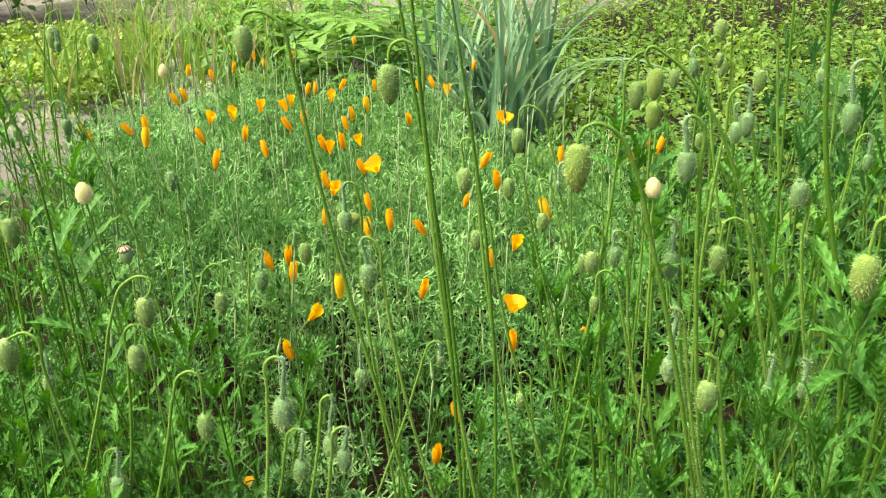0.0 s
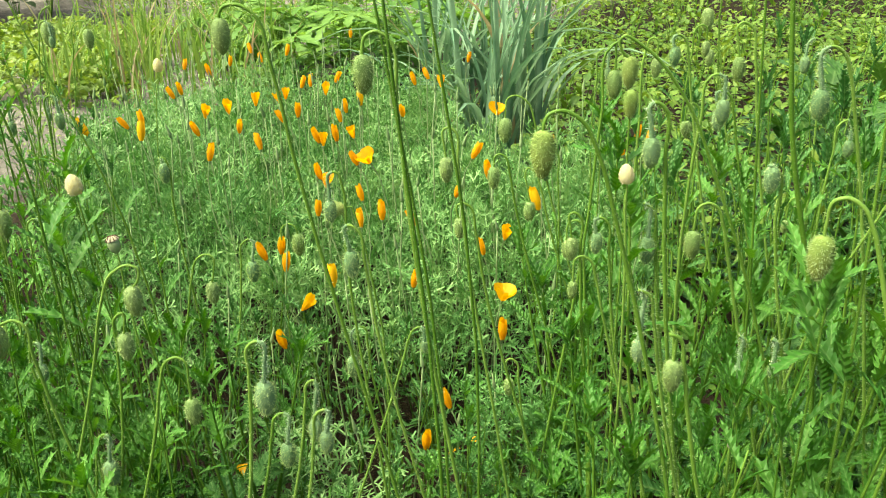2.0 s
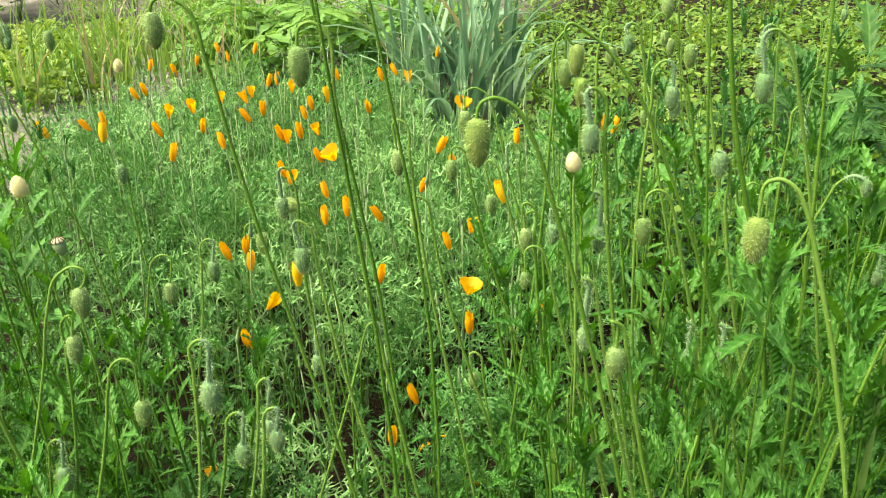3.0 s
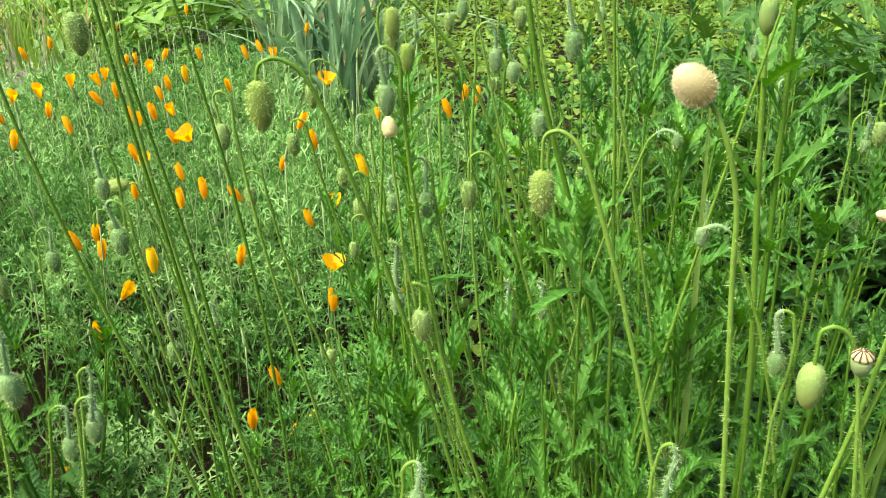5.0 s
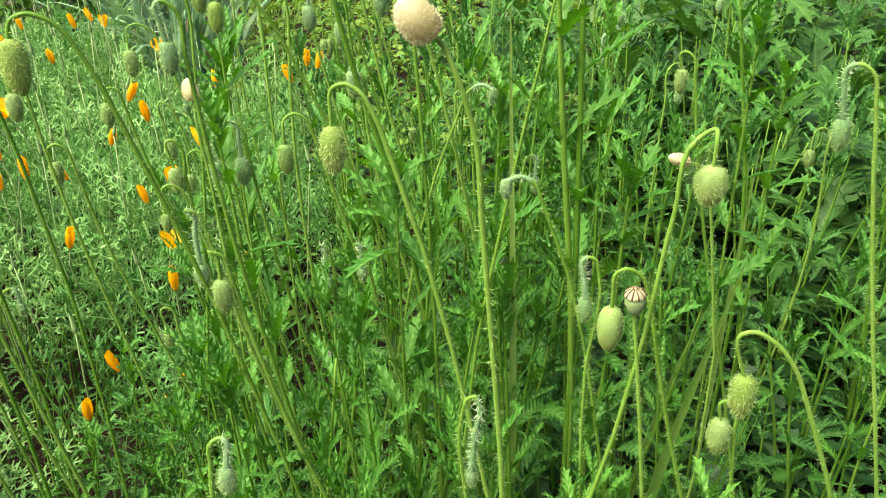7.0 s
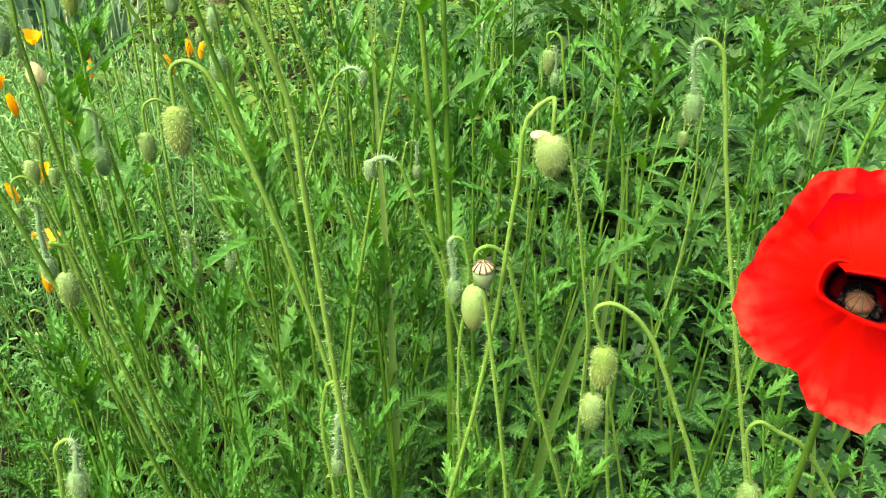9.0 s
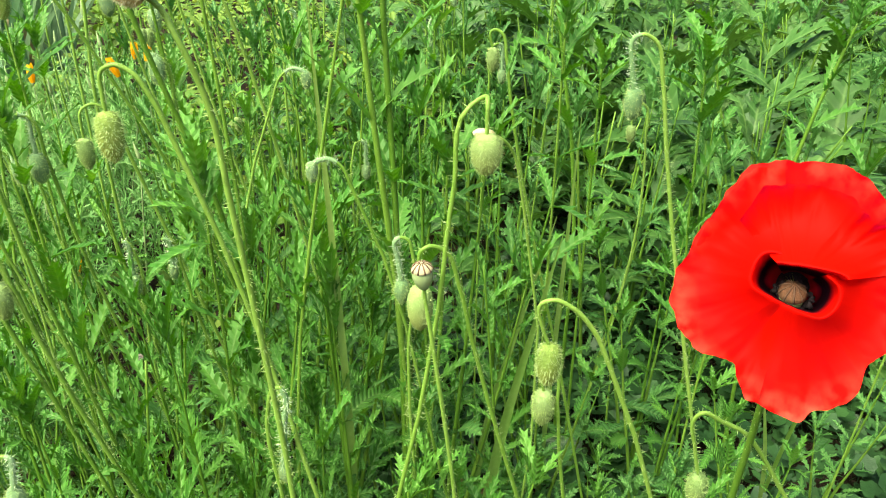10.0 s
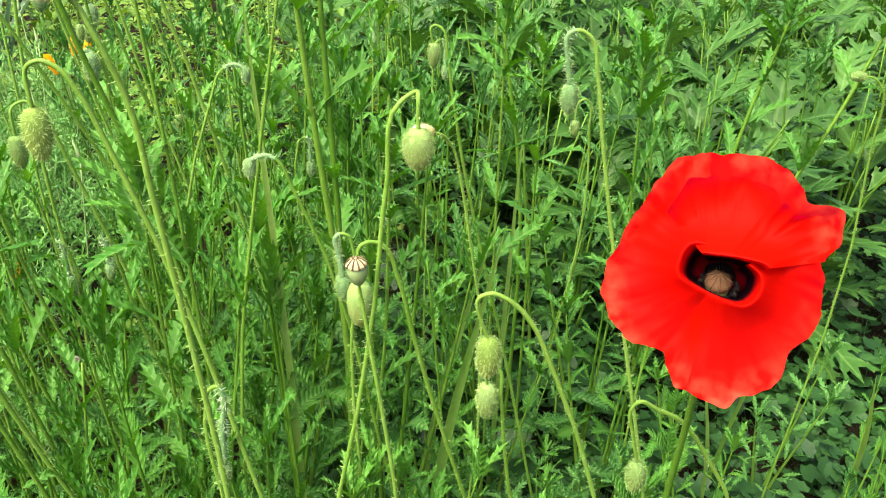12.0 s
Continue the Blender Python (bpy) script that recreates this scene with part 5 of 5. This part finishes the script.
def red_poppy(centre, facing, foot):
    c, d = Vector(centre), Vector(facing).normalized()
    root = Vector((*foot, 0))
    ob = thing("red_poppy", Matrix.Translation(root), "large open scarlet poppy with a dark centre", "flower")
    right = d.cross(Vector((0, 0, 1))).normalized() * -1
    up = d.cross(right).normalized()
    if up.z < 0:
        up = -up
    right = up.cross(d)
    head = Matrix(((right.x, up.x, d.x, 0), (right.y, up.y, d.y, 0), (right.z, up.z, d.z, 0), (0, 0, 0, 1)))
    m = Matrix.Translation(c - root - d * 0.012) @ head @ Matrix.Diagonal((0.94, 1, 1, 1))
    for mid, half, near, tilt, far, high, R, rim, ruffle, seed, lift, sag, start, end in (
            (98, 76, 0.32, 0, 0.36, 0.0, 1.0, 0.16, 0.22, 1.0, 0, 0.08, 0.02, 0.1), (-174, 79, 0.19, -14, 0.40, 0.40, 1.0, 0.14, 0.24, 4.4, 0, 0.14, 0.04, 0.06),
            (-41, 72, 0.19, -14, 0.38, 0.42, 1.0, 0.05, 0.28, 2.3, 0.10, 0.16, 0.03, 0.1), (80, 62, 0.17, 3, 0.46, 0.52, 0.80, 0.30, 0.16, 3.1, 0, 0.20, 0.04, 0.1)):
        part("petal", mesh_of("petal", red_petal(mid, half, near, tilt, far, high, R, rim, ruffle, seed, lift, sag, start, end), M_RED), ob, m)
    part("receptacle", mesh_of("receptacle", lathe([(0.0012, -0.020), (0.006, -0.0172), (0.0125, -0.0150), (0.013, -0.0140)], 16), M_DARK), ob, m, "dark flower base")
    up_turned = m @ pose(0, -0.0105, -0.004, -42) @ Matrix.Scale(0.86, 4)
    ovary = part("ovary", mesh_of("ovary", lathe([(0.002, -0.002), (0.0045, 0.003), (0.0055, 0.009), (0.0058, 0.012)], 16), M_CAPS), ob, up_turned)
    disc = part("stigma_disc", mesh_of("stigma_disc", lathe([(0.0058, 0.0118), (0.0066, 0.0128), (0.0055, 0.0150), (0.0012, 0.0185)], 20), M_STIGMA), ovary, None, "brown ribbed stigma disc")
    for k in range(9):
        a = 2 * math.pi * k / 9
        part("ray", mesh_of("ray", tube([Vector((0.0012 * math.cos(a), 0.0012 * math.sin(a), 0.0186)), Vector((0.0054 * math.cos(a), 0.0054 * math.sin(a), 0.0153)), Vector((0.0067 * math.cos(a), 0.0067 * math.sin(a), 0.0132))], 0.0004, 0.0005, 4), M_RIDGE), ovary)
    for k in range(44):
        a, t = rng.uniform(0, 6.283), rng.uniform(0.7, 1.05)
        q = Vector((math.cos(a) * 0.0098 * t, math.sin(a) * 0.0085 * t + 0.001, rng.uniform(0.006, 0.011)))
        g = Geo().add(tube([Vector((0, 0, 0.001)), q * 0.6, q], 0.0003, 0.0003, 3))
        g.add(lathe([(0.0005, -0.0014), (0.0012, 0), (0.0005, 0.0014)], 6), aim(q, (rng.gauss(0, 1), rng.gauss(0, 1), 1)))
        part("stamen", g.mesh("stamen", M_DARK), ob, up_turned, "near-black stamen")
    back = c - root - d * 0.012
    path = smooth_path([(0, 0, 0), back * 0.5 + Vector((0.01, 0.02, -0.03)), back - d * 0.045 - Vector((0, 0, 0.05)), back - d * 0.012, back], 5)
    part("stem", mesh_of("stem", tube(path, 0.0022, 0.0016, 7), M_STEM), ob)
    part("stem_bristles", mesh_of("stem_bristles", path_hairs(path, 0.0016, 800, 0.0035, 0.0001, rng, 0.15), M_HAIR), ob)


red_poppy((0.449, 0.199, 0.592), (-0.66, -0.58, 0.47), (0.56, 0.30))

# ---- leeks ----
def strap_clump(name, label, x, y, n, L, W, spread, archs, material, r, category="plant", dry=0):
    ob = thing(name, pose(x, y, 0), label, category)
    for k in range(n):
        a = r.uniform(0, 6.283)
        piece = blade(L * r.uniform(0.65, 1.1), W * r.uniform(0.7, 1.2), r.uniform(*archs), r, 10)
        m = pose(spread * r.uniform(-1, 1), spread * r.uniform(-1, 1), -0.01, 0, 0, math.degrees(a))
        part("leaf", mesh_of("leaf", piece, M_STRAW if k < dry else material), ob, m)
    return ob


for x, y in ((-0.03, 2.3), (0.05, 2.18), (0.14, 2.34), (-0.12, 2.5), (0.05, 2.5)):
    strap_clump("leek", "tall blue-green leek with long arching strap leaves", x, y, 25, 0.76, 0.0092, 0.035, (0.1, 2.1), M_LEEK, rng, "leek", 1)


# ---- background plants ----
def leafy(r, n, height, spread, pieces, material, lift=(0, 60), size=(0.7, 1.3), dome=0.5):
    g = Geo()
    for _ in range(n):
        a, t = r.uniform(0, 6.283), r.random() ** 0.55
        p = Vector((math.cos(a), math.sin(a), 0)) * spread * t + Vector((0, 0, height * (1 - dome * t * t) * r.uniform(0.3, 1.0)))
        m = Matrix.Translation(p) @ Matrix.Rotation(a - math.pi / 2 + r.gauss(0, 0.7), 4, "Z") @ Matrix.Rotation(radians(r.uniform(*lift)), 4, "X") @ Matrix.Scale(r.uniform(*size), 4)
        g.add(r.choice(pieces), m)
    return g.mesh("foliage", material)


def stems_of(r, n, height, spread, material):
    g = Geo()
    for _ in range(n):
        a = r.uniform(0, 6.283)
        d = Vector((math.cos(a), math.sin(a), 0)) * spread * r.random()
        g.add(tube(smooth_path([(0, 0, -0.01), d * 0.4 + Vector((0, 0, height * 0.5)), d + Vector((0, 0, height * r.uniform(0.7, 1)))], 3), 0.003, 0.0012, 5))
    return g.mesh("stems", material)


def bush(name, label, foliage, stems, category="plant", group=""):
    ob = thing(name, None, label, category, group)
    tagged(part("foliage", foliage, ob), kind="stuff")
    if stems:
        tagged(part("stem_tuft", stems, ob), kind="stuff")
    return ob


LIME = [oval_leaf(0.034, 0.016, rng, 1, 0.9, 0.5, 4) for _ in range(4)]
GERAN = [palmate_leaf(0.125, rng) for _ in range(4)]
SMALL_CUT = [cut_leaf(0.06, 0.013, 3, rng, 0.7, 0.25, 0.4, False) for _ in range(4)]
MARI = [cut_leaf(0.12, 0.032, 3, rng, rng.uniform(0.4, 1.0), 0.12, 0.42) for _ in range(3)] + [cut_leaf(0.085, 0.024, 2, rng, rng.uniform(0.4, 1.0), 0.15, 0.5) for _ in range(3)]
ROUND = [scalloped_leaf(0.017 + 0.003 * i, rng) for i in range(4)]
TINY = [oval_leaf(0.030, 0.0095, rng, 0, 0.6, 0.25, 4) for _ in range(4)] + [oval_leaf(0.022, 0.0090, rng, 1, 0.5, 0.2, 4) for _ in range(3)]

limes = [bush("lettuce", "low bright yellow-green leafy salad plant", leafy(rng, 190, 0.16, 0.17, LIME, M_LIME, (-30, 80), (0.5, 1.3)), None, "salad plant", "salad bed") for _ in range(3)]
plant_out(limes, scatter(-3.4, -1.6, 3.3, 4.9, 0.25, rng, lambda x, y: x < -1.62 - 0.2 * (y - 3.3)), rng)
GERAN_LEAVES = [mesh_of("leaf", p, M_GERAN) for p in GERAN]


def geranium(r):
    ob = thing("geranium_bush", None, "bushy plant with bright green palmate leaves", "bush", "palmate-leaved bushes")
    for _ in range(62):
        a, t = r.uniform(0, 6.283), r.random() ** 0.55
        p = Vector((math.cos(a), math.sin(a), 0)) * 0.28 * t + Vector((0, 0, 0.44 * (1 - 0.5 * t * t) * r.uniform(0.3, 1.0)))
        m = Matrix.Translation(p) @ Matrix.Rotation(a - math.pi / 2 + r.gauss(0, 0.6), 4, "Z") @ Matrix.Rotation(radians(r.uniform(-25, 30)), 4, "X") @ Matrix.Scale(r.uniform(0.6, 1.25), 4)
        part("leaf", r.choice(GERAN_LEAVES), ob, m)
    tagged(part("stem_tuft", stems_of(r, 12, 0.38, 0.2, M_STEM), ob), kind="stuff")
    return ob


gerans = [geranium(rng) for _ in range(2)]
plant_out(gerans, ((-0.62, 3.55), (-0.95, 3.75), (-0.4, 3.8), (-1.2, 4.2), (-0.75, 4.3), (-0.2, 4.4)), rng)
weeds = [bush("weed", "low tangled garden weed with small oval green leaves", leafy(rng, 62, 0.26, 0.2, TINY + TINY + SMALL_CUT[:1], M_WEED, (-10, 60), (0.7, 1.5), 0.35), stems_of(rng, 5, 0.24, 0.15, M_STEM), "weed", "weedy patch") for _ in range(4)]
plant_out(weeds, scatter(-2.6, 4.4, 1.5, 7.0, 0.27, rng, lambda x, y: y > 1.2 + 0.2 * x and (x < 0.62 * y + 0.3 or x * x + y * y < 13) and x > -0.55 * y - 0.2 and (x > 0.35 or (x > 0.2 and y > 1.7) or y > 4.6 - 0.2 * x)), rng, 0.5, 1.6)
stand(weeds, scatter(-1.7, -0.85, 2.2, 3.2, 0.24, rng, lambda x, y: y < 2.1 - 0.75 * x), rng, 0.35, 0.75, 0.7)
carpets = [bush("low_weed", "low carpet of small-leaved green weeds", leafy(rng, 80, 0.06, 0.22, TINY + ROUND[:1], M_WEED, (-20, 45), (0.7, 1.4), 0.2), None, "weed", "low weeds") for _ in range(3)]
plant_out(carpets, scatter(0.2, 2.8, 1.3, 5.2, 0.21, rng, lambda x, y: x < 0.62 * y + 0.3 and (x > 0.35 or y > 2.6)), rng, 0.7, 1.5)
herbs = [bush("herb", "leafy green herb with soft lobed leaves", leafy(rng, 84, 0.42, 0.2, MARI, M_MARI, (0, 60)), stems_of(rng, 8, 0.4, 0.14, M_STEM), "plant", "leafy herbs") for _ in range(4)]
plant_out(herbs, scatter(0.85, 2.6, 0.75, 2.2, 0.24, rng, lambda x, y: y > 0.55 * x - 0.05), rng, 0.8, 1.2)
ivies = [bush("ground_ivy", "dark green low creeping ground cover", leafy(rng, 68, 0.095, 0.16, ROUND, M_IVY, (-30, 40), (0.4, 0.95), 0.2), None, "ground cover", "ground cover") for _ in range(3)]
stand(FAR_POPPIES, scatter(0.62, 1.25, 0.4, 0.8, 0.26, rng, lambda x, y: y > 0.15 + 0.25 * (x - 0.6)), rng, 0.5, 0.8)
plant_out(ivies, scatter(0.5, 1.35, 0.0, 0.95, 0.1, rng) + scatter(0.5, 2.8, 0.0, 2.0, 0.15, rng, lambda x, y: x > 1.35 or y > 0.95), rng)
for x, y in scatter(-1.75, -0.9, 3.2, 4.3, 0.2, rng):
    strap_clump("onion_clump", "clump of thin arching green onion leaves", x, y, 15, 0.50, 0.005, 0.07, (0.2, 1.6), M_GRASS, rng, "onion", 2)
shrubs = [bush("dark_shrub", "dark green shrub at the garden edge", leafy(rng, 420, 0.9, 0.45, TINY, M_SHRUB, (-20, 70), (2.0, 3.4), 0.3), stems_of(rng, 7, 0.6, 0.3, M_STEM), "shrub", "garden edge") for _ in range(2)]
plant_out(shrubs, [(-3.1, 5.35), (-3.5, 5.6), (-3.2, 5.95), (-3.75, 6.1), (-4.2, 5.9)] + scatter(-6, -3.2, 6.2, 8.5, 0.9, rng), rng)


def long_blade(foot, top, width, bow):
    """One broad grass blade between two points."""
    a, b = Vector((*foot, 0.0)), Vector(top)
    ob = thing("grass_blade", Matrix.Translation(a), "single broad dark green grass blade among the poppies", "grass", "grass blades")
    path = smooth_path([Vector((0, 0, 0)), (b - a) * 0.5 + Vector((bow, 0, 0.02)), b - a], 6)
    v, f = [], []
    for i, p in enumerate(path):
        w = width * (1 - (i / (len(path) - 1)) ** 3) + 0.0003
        v += [p + Vector((-w, 0, 0)), p + Vector((0, 0.35 * w, 0)), p + Vector((w, 0, 0))]
        if i:
            k = 3 * i
            f += [(k - 3, k - 2, k + 1, k), (k - 2, k - 1, k + 2, k + 1)]
    part("blade", mesh_of("blade", (np.array([tuple(q) for q in v]), f), M_GRASS), ob)


for foot, top, width, bow in (((0.36, 0.50), (0.345, 0.487, 0.66), 0.003, 0.004), ((0.47, 0.52), (0.535, 0.50, 0.47), 0.0045, -0.02), ((0.455, 0.46), (0.51, 0.45, 0.485), 0.006, -0.02),
                              ((0.83, 0.50), (0.88, 0.46, 0.36), 0.004, -0.01), ((0.93, 0.40), (0.86, 0.36, 0.30), 0.005, 0.02), ((0.78, 0.45), (0.72, 0.43, 0.30), 0.003, 0.01), ((0.6, 0.6), (0.63, 0.62, 0.5), 0.003, 0.0)):
    long_blade(foot, top, width, bow)


# ---- small things on the ground ----
def dead_leaf(x, y, z, turn, size, material, label, name="dead_leaf", category="leaf"):
    ob = tagged(new(name, mesh_of(name, oval_leaf(size, size * 0.36, rng, 1, rng.uniform(0.6, 1.3), 0.4), material)), label, category, name)
    ob.matrix_basis = pose(x, y, z, rng.uniform(-10, 20), rng.uniform(-20, 20), turn)


for x, y, turn in ((0.548, 0.674, 30), (0.533, 0.691, 140), (0.576, 0.639, 250), (0.60, 0.66, 80), (0.50, 0.72, 10)):
    dead_leaf(x, y, 0.02, turn, 0.05, M_DRY, "curled brown dead leaf lying on the soil")
withered = tagged(new("withered_leaf", mesh_of("withered_leaf", poppy_leaf(0.06, 0.012, 3, rng, 1.6, 0.5, 0.7), M_STRAW)), "yellowed withered poppy leaf drooping over the ground", "leaf")
withered.matrix_basis = pose(0.56, 0.40, 0.22, -30, 25, -120)
for x, y, turn in ((0.048, 1.025, 20), (0.008, 0.963, 100), (-0.296, 0.915, 200), (0.058, 0.88, 300), (0.03, 0.98, 60)):
    dead_leaf(x, y, 0.06, turn, 0.022, M_ORANGE, "fallen orange petal caught low among the stems", "fallen_petal", "petal")


def snail(x, y, z):
    ob = thing("snail_shell", pose(x, y, z, 70, 0, 20), "small pale spiral snail shell stuck on a stem", "snail shell")
    g = Geo()
    turns = [Vector((math.cos(a) * r, math.sin(a) * r, 0.0010 * (1 - r / 0.0025))) for a, r in ((0.35 * k, 0.0003 + 0.00007 * k) for k in range(32))]
    g.add(tube(turns, 0.0003, 0.0012, 8))
    part("shell", g.mesh("shell", M_SHELL), ob)


M_SHELL = plant_mat("snail_shell", (0.35, 0.27, 0.18), (0.58, 0.52, 0.42), (0.75, 0.70, 0.62), 0.35, 0.0, 300.0, 0.2)
snail(0.218, 0.478, 0.44)

# ---- at the back of the garden ----
stone = tagged(new("white_stone", mesh_of("white_stone", lathe([(0.02, 0.0), (0.07, 0.01), (0.085, 0.05), (0.06, 0.09), (0.015, 0.105)], 12), M_SHELL)), "pale rounded stone lying on the far soil", "stone")
stone.matrix_basis = pose(-2.72, 6.05, 0.0, 0, 0, 40)
stone.scale = (1.0, 0.75, 0.8)
for x, y, z in ((-0.62, 3.42, 0.45), (-0.70, 3.5, 0.43), (-0.5, 3.55, 0.46)):
    bloom = thing("geranium_flower", pose(x, y, z), "small red flower head on a palmate-leaved bush", "flower", "red geranium flowers")
    for k in range(7):
        part("petal", mesh_of("petal", oval_leaf(0.02, 0.008, rng, 0, 0.5, 0.2, 4), M_RED), bloom, pose(0, 0, 0, rng.uniform(10, 60), 0, k * 51))
    part("stem", mesh_of("stem", tube([Vector((0, 0, -0.2)), Vector((0, 0, -0.1)), Vector((0, 0, 0))], 0.0018, 0.0012, 5), M_STEM), bloom)
